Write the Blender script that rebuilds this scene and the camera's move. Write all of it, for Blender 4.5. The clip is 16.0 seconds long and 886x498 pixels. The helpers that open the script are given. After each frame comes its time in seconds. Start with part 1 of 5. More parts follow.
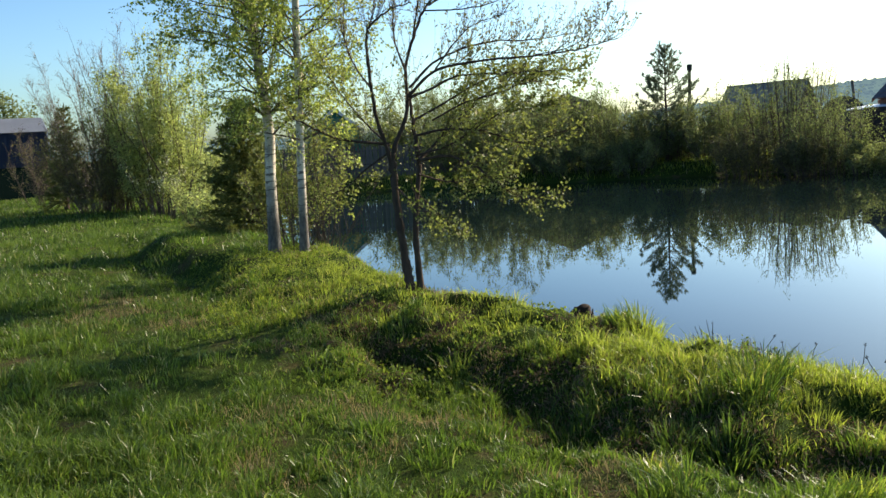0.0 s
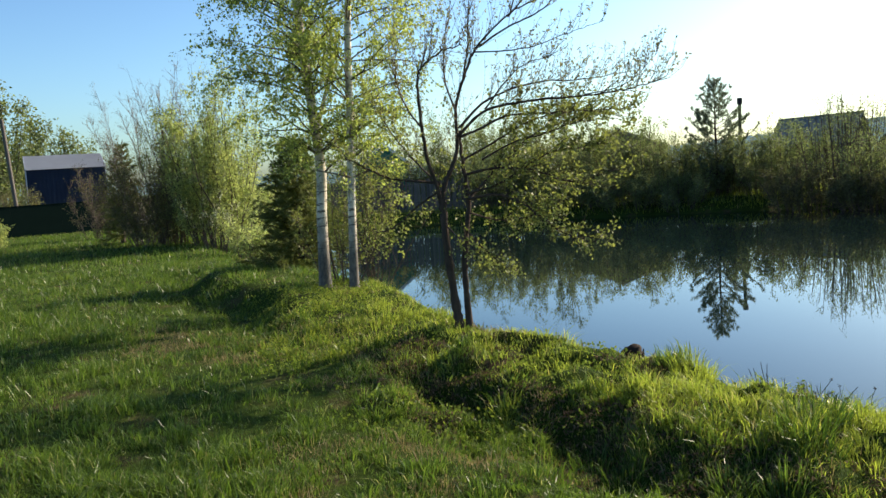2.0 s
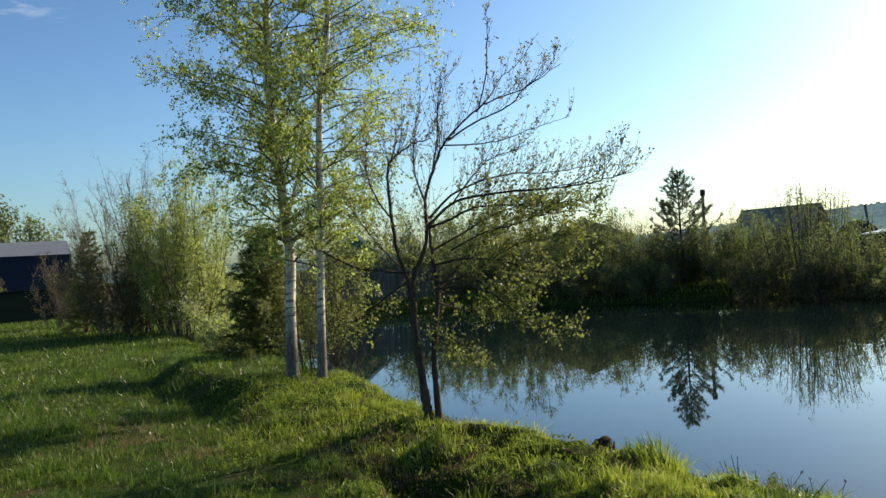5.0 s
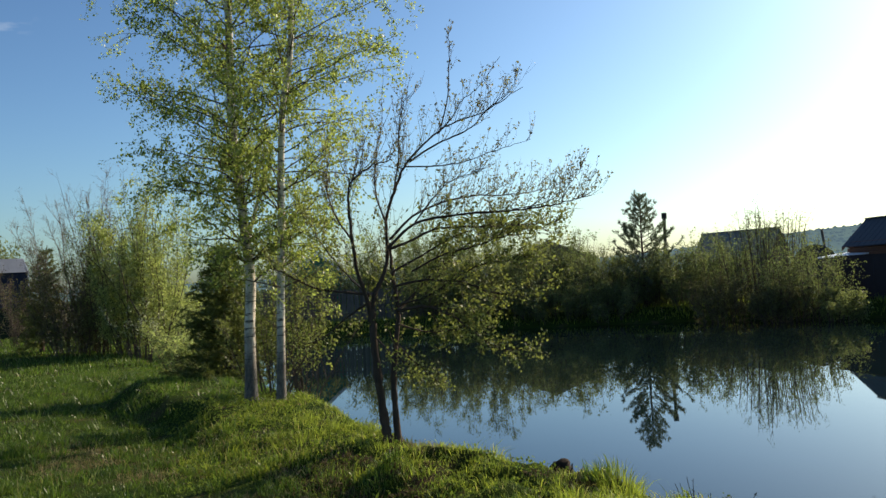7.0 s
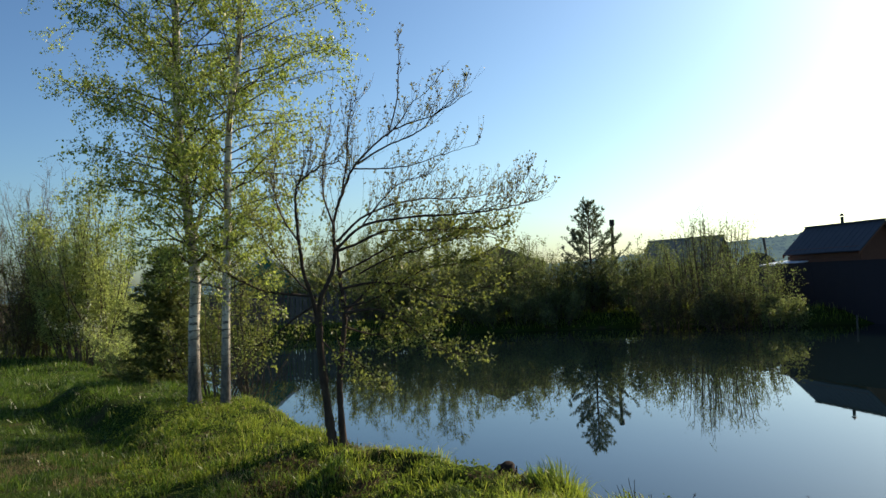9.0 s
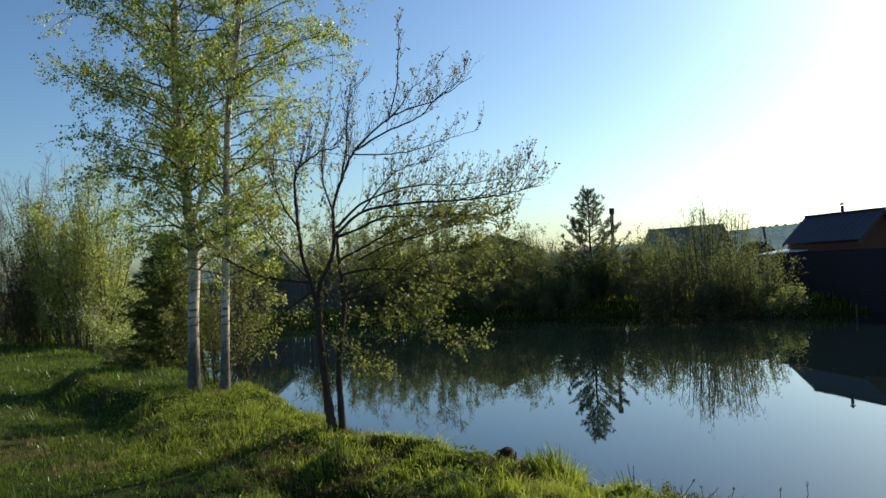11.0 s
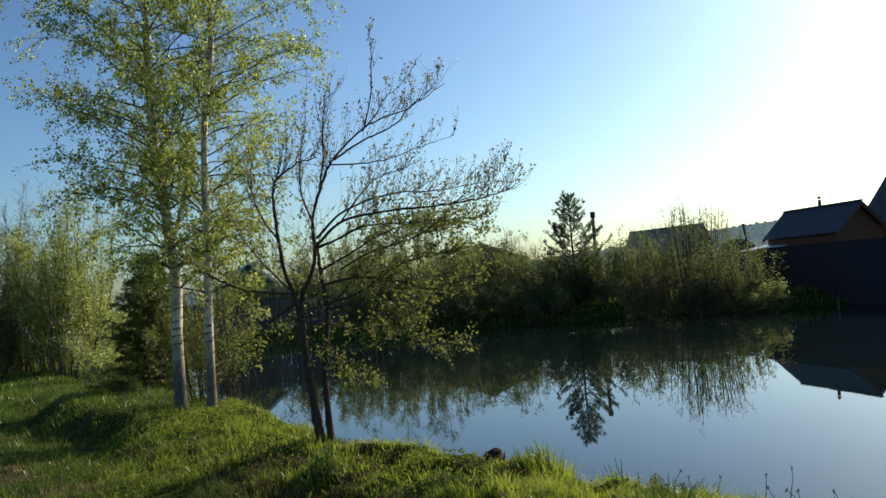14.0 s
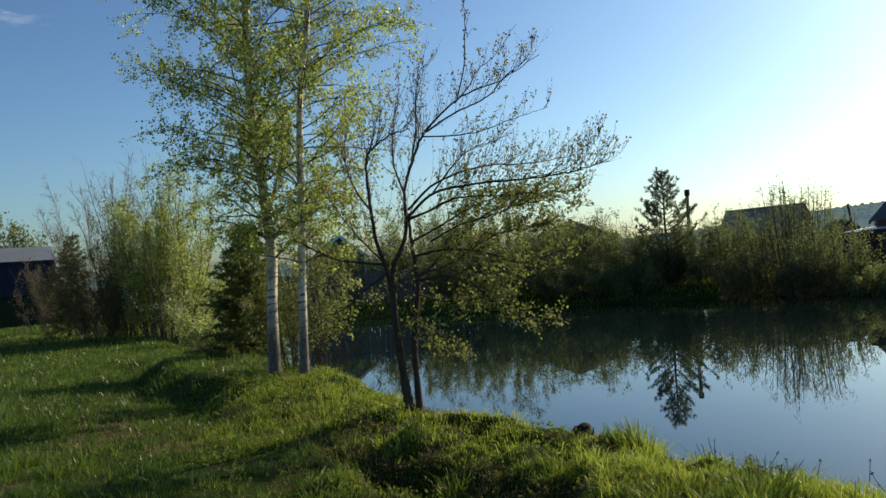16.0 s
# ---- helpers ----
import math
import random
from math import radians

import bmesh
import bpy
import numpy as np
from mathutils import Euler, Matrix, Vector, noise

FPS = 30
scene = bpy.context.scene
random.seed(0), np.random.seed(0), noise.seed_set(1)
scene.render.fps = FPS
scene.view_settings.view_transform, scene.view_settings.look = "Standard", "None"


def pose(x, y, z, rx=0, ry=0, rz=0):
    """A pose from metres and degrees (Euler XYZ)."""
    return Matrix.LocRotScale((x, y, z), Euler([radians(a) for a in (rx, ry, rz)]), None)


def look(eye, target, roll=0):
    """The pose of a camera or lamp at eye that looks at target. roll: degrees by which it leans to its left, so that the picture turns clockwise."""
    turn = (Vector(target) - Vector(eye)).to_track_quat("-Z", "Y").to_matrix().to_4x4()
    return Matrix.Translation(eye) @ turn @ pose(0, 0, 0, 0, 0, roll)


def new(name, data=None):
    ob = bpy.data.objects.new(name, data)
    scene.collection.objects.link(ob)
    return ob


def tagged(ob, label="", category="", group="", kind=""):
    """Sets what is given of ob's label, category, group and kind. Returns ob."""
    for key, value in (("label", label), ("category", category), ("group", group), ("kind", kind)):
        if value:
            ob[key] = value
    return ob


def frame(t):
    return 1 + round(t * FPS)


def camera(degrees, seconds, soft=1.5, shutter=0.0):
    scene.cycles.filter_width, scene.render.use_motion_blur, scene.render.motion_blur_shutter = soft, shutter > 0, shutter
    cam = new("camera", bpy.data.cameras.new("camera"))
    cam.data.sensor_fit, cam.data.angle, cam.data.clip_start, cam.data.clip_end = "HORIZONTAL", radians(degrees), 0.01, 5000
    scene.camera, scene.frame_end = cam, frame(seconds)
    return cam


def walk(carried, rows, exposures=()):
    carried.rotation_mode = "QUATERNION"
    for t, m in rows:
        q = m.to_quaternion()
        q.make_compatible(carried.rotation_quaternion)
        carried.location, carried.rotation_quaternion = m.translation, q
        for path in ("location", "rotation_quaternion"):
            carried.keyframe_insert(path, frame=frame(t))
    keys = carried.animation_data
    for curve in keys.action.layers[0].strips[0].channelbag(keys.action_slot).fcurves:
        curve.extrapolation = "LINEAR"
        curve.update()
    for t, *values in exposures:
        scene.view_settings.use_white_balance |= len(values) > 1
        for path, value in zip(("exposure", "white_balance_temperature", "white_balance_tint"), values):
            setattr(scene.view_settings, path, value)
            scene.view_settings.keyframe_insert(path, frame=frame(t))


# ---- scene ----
cam = camera(55.34, 16.0)
walk(cam, [
    (0, pose(-0.067, 0.050, 2.435, 82.36, 3.48, 4.70)),
    (0.5, pose(-0.072, 0.055, 2.448, 83.25, 3.35, 5.62)),
    (1, pose(-0.076, 0.027, 2.468, 84.05, 3.42, 6.14)),
    (1.5, pose(-0.087, 0.008, 2.482, 84.36, 3.92, 6.99)),
    (2, pose(-0.086, -0.004, 2.496, 84.78, 3.60, 7.87)),
    (2.5, pose(-0.088, -0.024, 2.511, 85.68, 3.39, 8.13)),
    (2.6, pose(-0.088, -0.027, 2.514, 86.55, 3.38, 8.12)),
    (2.7, pose(-0.088, -0.028, 2.518, 88.15, 3.46, 8.02)),
    (2.8, pose(-0.088, -0.029, 2.521, 89.45, 3.53, 7.86)),
    (2.9, pose(-0.089, -0.030, 2.522, 89.88, 3.56, 7.66)),
    (3, pose(-0.089, -0.030, 2.522, 89.95, 3.58, 7.52)),
    (3.5, pose(-0.090, -0.030, 2.519, 90.10, 3.66, 6.91)),
    (6, pose(-0.060, -0.006, 2.518, 91.28, 3.26, 5.10)),
    (6.5, pose(-0.045, -0.011, 2.522, 91.67, 3.25, 4.46)),
    (7, pose(-0.031, -0.005, 2.522, 91.90, 3.04, 3.45)),
    (7.5, pose(-0.014, -0.023, 2.531, 92.48, 2.88, 2.60)),
    (8, pose(-0.004, -0.016, 2.521, 92.63, 2.67, 1.44)),
    (8.5, pose(-0.003, -0.001, 2.514, 92.28, 2.47, 0.15)),
    (9, pose(0.000, 0.000, 2.500, 92.07, 2.58, 0.09)),
    (11.5, pose(0.000, 0.022, 2.472, 91.24, 2.45, 0.07)),
    (12, pose(0.011, 0.022, 2.467, 91.80, 3.31, 0.17)),
    (12.5, pose(0.025, 0.002, 2.457, 92.40, 3.93, 0.19)),
    (13, pose(0.025, -0.006, 2.436, 92.68, 3.52, -0.12)),
    (13.5, pose(0.021, -0.006, 2.416, 92.10, 4.36, -0.76)),
    (14, pose(0.030, -0.022, 2.406, 92.03, 4.99, -0.95)),
    (14.5, pose(0.025, -0.040, 2.385, 91.22, 4.93, 0.00)),
    (15, pose(0.019, -0.028, 2.368, 91.09, 4.54, 1.27)),
    (15.5, pose(0.005, -0.016, 2.372, 90.82, 4.09, 3.37)),
    (16, pose(-0.002, -0.008, 2.366, 90.91, 3.91, 5.00)),
], exposures=[(0, 0.93, 6880, 12), (2, 0.9, 6880, 12), (3.5, 0.71, 6880, 12), (6, 0.41, 6880, 12), (9, 0.24, 6880, 12), (14, 0.19, 6880, 12), (16, 0.13, 6880, 12)])

# ---- light ----
SUN_AZ, SUN_EL = 50.0, 29.0      # degrees to the right of +y, and above the horizon
world = bpy.data.worlds.new("sky")
scene.world = world
world.use_nodes = True
wn = world.node_tree
wn.nodes.clear()
sky = wn.nodes.new("ShaderNodeTexSky")
sky.sky_type, sky.sun_disc = "NISHITA", False
sky.sun_elevation, sky.sun_rotation = radians(SUN_EL), radians(SUN_AZ)
sky.air_density, sky.dust_density, sky.ozone_density = 0.9, 1.4, 1.0
back = wn.nodes.new("ShaderNodeBackground")
back.inputs["Strength"].default_value = 0.115
wout = wn.nodes.new("ShaderNodeOutputWorld")
# a few small fair-weather clouds, thin and streaked
tc = wn.nodes.new("ShaderNodeTexCoord")
mp = wn.nodes.new("ShaderNodeMapping")
mp.inputs["Scale"].default_value = (9, 9, 30)
cn = wn.nodes.new("ShaderNodeTexNoise")
cn.inputs["Scale"].default_value, cn.inputs["Detail"].default_value = 1.3, 6
cr = wn.nodes.new("ShaderNodeValToRGB")
cr.color_ramp.elements[0].position, cr.color_ramp.elements[1].position = 0.5, 0.7
cr.color_ramp.elements[1].color = (0.7, 0.7, 0.7, 1)
cm = wn.nodes.new("ShaderNodeMix")
cm.data_type = "RGBA"
cm.inputs[7].default_value = (6.0, 6.6, 7.2, 1)
wn.links.new(tc.outputs["Generated"], mp.inputs["Vector"])
wn.links.new(mp.outputs[0], cn.inputs["Vector"])
wn.links.new(cn.outputs["Fac"], cr.inputs["Fac"])
near_cloud = wn.nodes.new("ShaderNodeVectorMath")
near_cloud.operation = "DOT_PRODUCT"
near_cloud.inputs[1].default_value = (math.sin(radians(-31.6)) * math.cos(radians(18.0)), math.cos(radians(-31.6)) * math.cos(radians(18.0)), math.sin(radians(18.0)))
edge_cloud = wn.nodes.new("ShaderNodeMapRange")
edge_cloud.inputs["From Min"].default_value, edge_cloud.inputs["From Max"].default_value = math.cos(radians(3.4)), math.cos(radians(0.8))
cloud_fac = wn.nodes.new("ShaderNodeMath")
cloud_fac.operation = "MULTIPLY"
wn.links.new(tc.outputs["Generated"], near_cloud.inputs[0])
wn.links.new(near_cloud.outputs["Value"], edge_cloud.inputs["Value"])
wn.links.new(edge_cloud.outputs[0], cloud_fac.inputs[0])
wn.links.new(cr.outputs["Color"], cloud_fac.inputs[1])
wn.links.new(cloud_fac.outputs[0], cm.inputs[0])
clear = wn.nodes.new("ShaderNodeMix")
clear.data_type, clear.blend_type = "RGBA", "MULTIPLY"
clear.inputs[0].default_value = 1.0
clear.inputs[7].default_value = (0.705 / 4, 0.885 / 4, 0.985 / 4, 1)      # clear spring air
deep = wn.nodes.new("ShaderNodeGamma")                                  # deeper blue away from the sun
deep.inputs["Gamma"].default_value = 1.3
lift = wn.nodes.new("ShaderNodeMix")
lift.data_type, lift.blend_type = "RGBA", "MULTIPLY"
lift.inputs[0].default_value = 1.0
lift.inputs[7].default_value = (4, 4, 4, 1)
wn.links.new(sky.outputs[0], clear.inputs[6])
wn.links.new(clear.outputs[2], deep.inputs["Color"])
wn.links.new(deep.outputs[0], lift.inputs[6])
wn.links.new(lift.outputs[2], cm.inputs[6])
wn.links.new(cm.outputs[2], back.inputs["Color"])
wn.links.new(back.outputs[0], wout.inputs["Surface"])
sun_dir = Vector((math.sin(radians(SUN_AZ)) * math.cos(radians(SUN_EL)),
                  math.cos(radians(SUN_AZ)) * math.cos(radians(SUN_EL)), math.sin(radians(SUN_EL))))
sun_data = bpy.data.lights.new("sun", "SUN")
sun_data.energy, sun_data.angle, sun_data.color = 5.0, radians(0.55), (1.0, 0.87, 0.7)
sun = new("sun", sun_data)
sun.matrix_world = look(sun_dir * 60, (0, 0, 0))


# ---- materials ----
class Mat:
    """A node material: the principled shader and small makers of nodes."""

    def __init__(self, name, rough=0.7, metal=0.0):
        self.m = bpy.data.materials.new(name)
        self.m.use_nodes = True
        self.t = self.m.node_tree
        self.b = self.t.nodes["Principled BSDF"]
        self.out = self.t.nodes["Material Output"]
        self.b.inputs["Roughness"].default_value = rough
        self.b.inputs["Metallic"].default_value = metal

    def node(self, kind, **sets):
        n = self.t.nodes.new(kind)
        for k, v in sets.items():
            n.inputs[k.replace("_", " ")].default_value = v
        return n

    def link(self, a, b):
        self.t.links.new(a, b)

    def coords(self, scale=(1, 1, 1), world_space=False):
        if world_space:
            src = self.node("ShaderNodeNewGeometry").outputs["Position"]
        else:
            src = self.node("ShaderNodeTexCoord").outputs["Object"]
        mp = self.node("ShaderNodeMapping")
        mp.inputs["Scale"].default_value = scale
        self.link(src, mp.inputs["Vector"])
        return mp.outputs["Vector"]

    def noise(self, scale, vec, detail=4.0, rough=0.55):
        n = self.node("ShaderNodeTexNoise", Scale=scale, Detail=detail, Roughness=rough)
        self.link(vec, n.inputs["Vector"])
        return n.outputs["Fac"]

    def ramp(self, fac, stops):
        n = self.node("ShaderNodeValToRGB")
        e = n.color_ramp.elements
        while len(e) < len(stops):
            e.new(0.5)
        for el, (p, c) in zip(e, stops):
            el.position, el.color = p, (*c, 1)
        self.link(fac, n.inputs["Fac"])
        return n.outputs["Color"]

    def mix(self, fac, a, b, how="MIX"):
        n = self.t.nodes.new("ShaderNodeMix")
        n.data_type, n.blend_type = "RGBA", how
        for sock, v in ((n.inputs[0], fac), (n.inputs[6], a), (n.inputs[7], b)):
            if isinstance(v, (int, float)):
                sock.default_value = v
            elif isinstance(v, tuple):
                sock.default_value = (*v, 1)
            else:
                self.link(v, sock)
        return n.outputs[2]

    def colour(self, c):
        if isinstance(c, tuple):
            self.b.inputs["Base Color"].default_value = (*c, 1)
        else:
            self.link(c, self.b.inputs["Base Color"])
        return self

    def bump(self, fac, strength=0.4, distance=0.02):
        n = self.node("ShaderNodeBump", Strength=strength, Distance=distance)
        self.link(fac, n.inputs["Height"])
        self.link(n.outputs["Normal"], self.b.inputs["Normal"])
        return self


def leaf_mat(name, dark, light, through_light=0.45, rough=0.45, patch=0.6, straw=None, gloss=0.22):
    """Thin leaves: colour differs leaf by leaf and in patches; light passes through."""
    m = Mat(name, rough)
    isl = m.node("ShaderNodeNewGeometry").outputs["Random Per Island"]
    col = m.ramp(isl, [(0.0, dark), (0.55, tuple((a + b) / 2 for a, b in zip(dark, light))), (0.93, light), (0.96, straw or light)])
    pn = m.noise(patch, m.coords(world_space=True), 3)
    col = m.mix(m.ramp(pn, [(0.35, (0, 0, 0)), (0.7, (0.55, 0.55, 0.55))]), col, light)
    m.colour(col)
    m.b.inputs["Specular IOR Level"].default_value = gloss
    tr = m.node("ShaderNodeBsdfTranslucent")
    warm = m.mix(1.0, col, (1.1, 1.15, 0.8), "MULTIPLY")
    m.link(warm, tr.inputs["Color"])
    mx = m.node("ShaderNodeMixShader", Fac=through_light)
    m.link(m.b.outputs[0], mx.inputs[1])
    m.link(tr.outputs[0], mx.inputs[2])
    m.link(mx.outputs[0], m.out.inputs["Surface"])
    return m.m


def bark_mat(name, dark, light, scale=14.0):
    m = Mat(name, 0.85)
    v = m.coords((1, 1, 0.25))
    n1, n2 = m.noise(scale, v, 6, 0.65), m.noise(2.5, v, 3)
    col = m.mix(n2, m.ramp(n1, [(0.3, dark), (0.7, light)]), tuple(0.5 * (a + b) for a, b in zip(dark, light)))
    m.b.inputs["Specular IOR Level"].default_value = 0.12
    m.colour(col).bump(n1, 0.7, 0.01)
    return m.m


def birch_bark():
    """Pale bark with dark lens marks, and rough grey bark on the foot of the trunk."""
    m = Mat("birch_bark", 0.65)
    streak = m.noise(5.0, m.coords((1, 1, 5.0)), 5, 0.6)
    fine = m.noise(30.0, m.coords((1, 1, 3)), 4)
    white = m.mix(fine, (0.5, 0.42, 0.31), (0.8, 0.72, 0.58))
    col = m.mix(m.ramp(streak, [(0.55, (0, 0, 0)), (0.61, (0.9, 0.9, 0.9))]), white, (0.05, 0.04, 0.032))
    blot = m.noise(1.7, m.coords((1.5, 1.5, 0.9)), 4, 0.7)
    col = m.mix(m.ramp(blot, [(0.5, (0, 0, 0)), (0.6, (0.85, 0.85, 0.85))]), col, (0.1, 0.078, 0.058))
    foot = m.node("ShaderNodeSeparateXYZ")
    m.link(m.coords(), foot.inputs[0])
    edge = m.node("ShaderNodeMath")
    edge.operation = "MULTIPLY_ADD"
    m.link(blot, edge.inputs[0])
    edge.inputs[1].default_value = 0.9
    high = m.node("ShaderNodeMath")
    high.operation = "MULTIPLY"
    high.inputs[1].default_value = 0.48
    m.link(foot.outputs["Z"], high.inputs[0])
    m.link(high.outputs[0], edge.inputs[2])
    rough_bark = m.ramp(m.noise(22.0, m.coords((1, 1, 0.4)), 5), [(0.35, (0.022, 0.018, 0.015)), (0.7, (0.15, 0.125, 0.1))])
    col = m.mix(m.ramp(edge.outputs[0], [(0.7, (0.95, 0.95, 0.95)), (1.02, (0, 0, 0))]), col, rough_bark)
    m.colour(col).bump(m.mix(0.5, streak, fine), 0.8, 0.01)
    return m.m


def wood_mat(name, dark, light, rough=0.8):
    m = Mat(name, rough)
    v = m.coords((6, 6, 0.5))
    n = m.noise(9.0, v, 5, 0.65)
    rnd = m.node("ShaderNodeObjectInfo").outputs["Random"]
    col = m.ramp(n, [(0.25, dark), (0.75, light)])
    col = m.mix(m.ramp(rnd, [(0, (0, 0, 0)), (1, (0.6, 0.6, 0.6))]), col, tuple(0.6 * a for a in dark))
    m.colour(col).bump(n, 0.5, 0.004)
    return m.m


def plain_mat(name, a, b, rough=0.5, metal=0.0, scale=1.5, gloss=0.3):
    """Painted sheet or plaster: two tones, stains and fine relief."""
    m = Mat(name, rough, metal)
    v = m.coords()
    n, f = m.noise(scale, v, 5, 0.7), m.noise(40.0, v, 3)
    m.colour(m.mix(n, a, b)).bump(f, 0.15, 0.003)
    m.b.inputs["Specular IOR Level"].default_value = gloss
    return m.m


def ground_mat():
    m = Mat("turf", 0.95)
    v = m.coords(world_space=True)
    big, mid, fine = m.noise(0.35, v, 4), m.noise(2.2, v, 5, 0.65), m.noise(38.0, v, 5, 0.7)
    green = m.ramp(fine, [(0.25, (0.01, 0.016, 0.003)), (0.55, (0.028, 0.048, 0.006)), (0.85, (0.07, 0.1, 0.012))])
    earth = m.ramp(fine, [(0.3, (0.025, 0.017, 0.01)), (0.75, (0.13, 0.09, 0.05))])
    col = m.mix(m.ramp(mid, [(0.52, (0, 0, 0)), (0.68, (1, 1, 1))]), green, earth)
    col = m.mix(m.ramp(big, [(0.4, (0, 0, 0)), (0.7, (0.5, 0.5, 0.5))]), col, (0.04, 0.07, 0.012))
    m.colour(col).bump(fine, 0.9, 0.03)
    m.b.inputs["Specular IOR Level"].default_value = 0.05
    return m.m


def water_mat():
    m = Mat("pond_water", 0.015)
    m.colour((0.005, 0.012, 0.012))
    m.b.inputs["IOR"].default_value = 1.4
    v = m.coords((1, 1, 1), True)
    big, small = m.noise(0.5, v, 2), m.noise(4.0, v, 3)
    both = m.mix(0.25, big, small)
    m.bump(both, 0.018, 0.03)
    return m.m


TURF, WATER = ground_mat(), water_mat()
# lawn greener than the straw-yellow bank, and darkened further to stand for shade
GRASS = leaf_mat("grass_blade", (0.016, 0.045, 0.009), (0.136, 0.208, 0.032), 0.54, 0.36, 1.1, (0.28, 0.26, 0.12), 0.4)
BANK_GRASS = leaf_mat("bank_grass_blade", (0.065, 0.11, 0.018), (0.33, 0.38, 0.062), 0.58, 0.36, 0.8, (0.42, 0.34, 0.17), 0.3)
DRY = leaf_mat("dry_grass", (0.14, 0.1, 0.05), (0.32, 0.25, 0.13), 0.3, 0.7)
WEED = leaf_mat("weed_leaf", (0.07, 0.11, 0.02), (0.2, 0.25, 0.045), 0.4, 0.8, gloss=0.08)
LITTER = leaf_mat("brown_litter", (0.045, 0.03, 0.017), (0.17, 0.12, 0.07), 0.15, 0.85, gloss=0.08)
BIRCH_LEAF = leaf_mat("birch_leaf", (0.1, 0.145, 0.045), (0.43, 0.48, 0.13), 0.65, 0.36, gloss=0.4)
APPLE_LEAF = leaf_mat("apple_leaf", (0.09, 0.112, 0.032), (0.27, 0.29, 0.09), 0.52, 0.45)
BUD_LEAF = leaf_mat("apple_bud", (0.1, 0.09, 0.06), (0.27, 0.26, 0.14), 0.5, 0.5)
WILLOW_LEAF = leaf_mat("willow_leaf", (0.14, 0.18, 0.065), (0.44, 0.48, 0.19), 0.64, 0.5)
BLOSSOM = leaf_mat("cherry_blossom", (0.22, 0.25, 0.13), (0.6, 0.6, 0.45), 0.4, 0.6)
BUSH_LEAF = leaf_mat("bush_leaf", (0.09, 0.112, 0.05), (0.21, 0.245, 0.105), 0.58, 0.55)
DULL_LEAF = leaf_mat("dull_leaf", (0.075, 0.07, 0.038), (0.19, 0.185, 0.085), 0.5, 0.6)
NEEDLE = leaf_mat("spruce_needle", (0.045, 0.07, 0.022), (0.19, 0.205, 0.06), 0.4, 0.5)
PINE_NEEDLE = leaf_mat("pine_needle", (0.06, 0.085, 0.06), (0.15, 0.18, 0.12), 0.4, 0.5)
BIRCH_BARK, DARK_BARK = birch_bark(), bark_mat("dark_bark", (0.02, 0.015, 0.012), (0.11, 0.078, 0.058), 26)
ROTTEN = bark_mat("rotten_wood", (0.01, 0.008, 0.006), (0.05, 0.036, 0.027), 24)
TWIG_BARK = bark_mat("twig_bark", (0.05, 0.038, 0.03), (0.15, 0.115, 0.09), 20)
PALE_BARK = bark_mat("pale_bark", (0.1, 0.085, 0.07), (0.26, 0.23, 0.2), 20)
FENCE_DARK = plain_mat("dark_fence_sheet", (0.034, 0.03, 0.036), (0.046, 0.04, 0.047), 0.8, gloss=0.1)
FENCE_GREEN = plain_mat("dark_green_sheet", (0.005, 0.011, 0.009), (0.008, 0.016, 0.013), 1.0, gloss=0.0)
BARN_BLUE = plain_mat("blue_sheet", (0.026, 0.038, 0.068), (0.034, 0.048, 0.084), 0.7, gloss=0.15)
ZINC = plain_mat("zinc_sheet", (0.28, 0.31, 0.35), (0.4, 0.43, 0.47), 0.5, 0.3)
ROOF_GREY = plain_mat("grey_roofing", (0.04, 0.046, 0.06), (0.06, 0.068, 0.085), 0.7)
ROOF_DARK = plain_mat("dark_roofing", (0.03, 0.033, 0.036), (0.055, 0.057, 0.06), 0.7)
ROOF_MOSS = plain_mat("mossy_roofing", (0.035, 0.055, 0.015), (0.07, 0.095, 0.03), 0.85)
ROOF_GREEN = plain_mat("teal_roofing", (0.03, 0.17, 0.145), (0.04, 0.21, 0.18), 0.85, gloss=0.05)
ROOF_BLUE = plain_mat("blue_grey_roofing", (0.14, 0.155, 0.16), (0.19, 0.205, 0.21), 0.8, gloss=0.1)
WHITE_SHEET = plain_mat("pale_sheet", (0.6, 0.62, 0.65), (0.75, 0.76, 0.78), 0.4)
LOG_RED = wood_mat("red_brown_timber", (0.1, 0.035, 0.018), (0.24, 0.085, 0.04))
OLD_WOOD = wood_mat("weathered_wood", (0.07, 0.058, 0.048), (0.21, 0.18, 0.15))
GLASS_DARK = plain_mat("window_pane", (0.02, 0.025, 0.03), (0.03, 0.035, 0.04), 0.05)
IRON = plain_mat("sooty_iron", (0.018, 0.017, 0.016), (0.04, 0.037, 0.034), 0.55, 0.3)


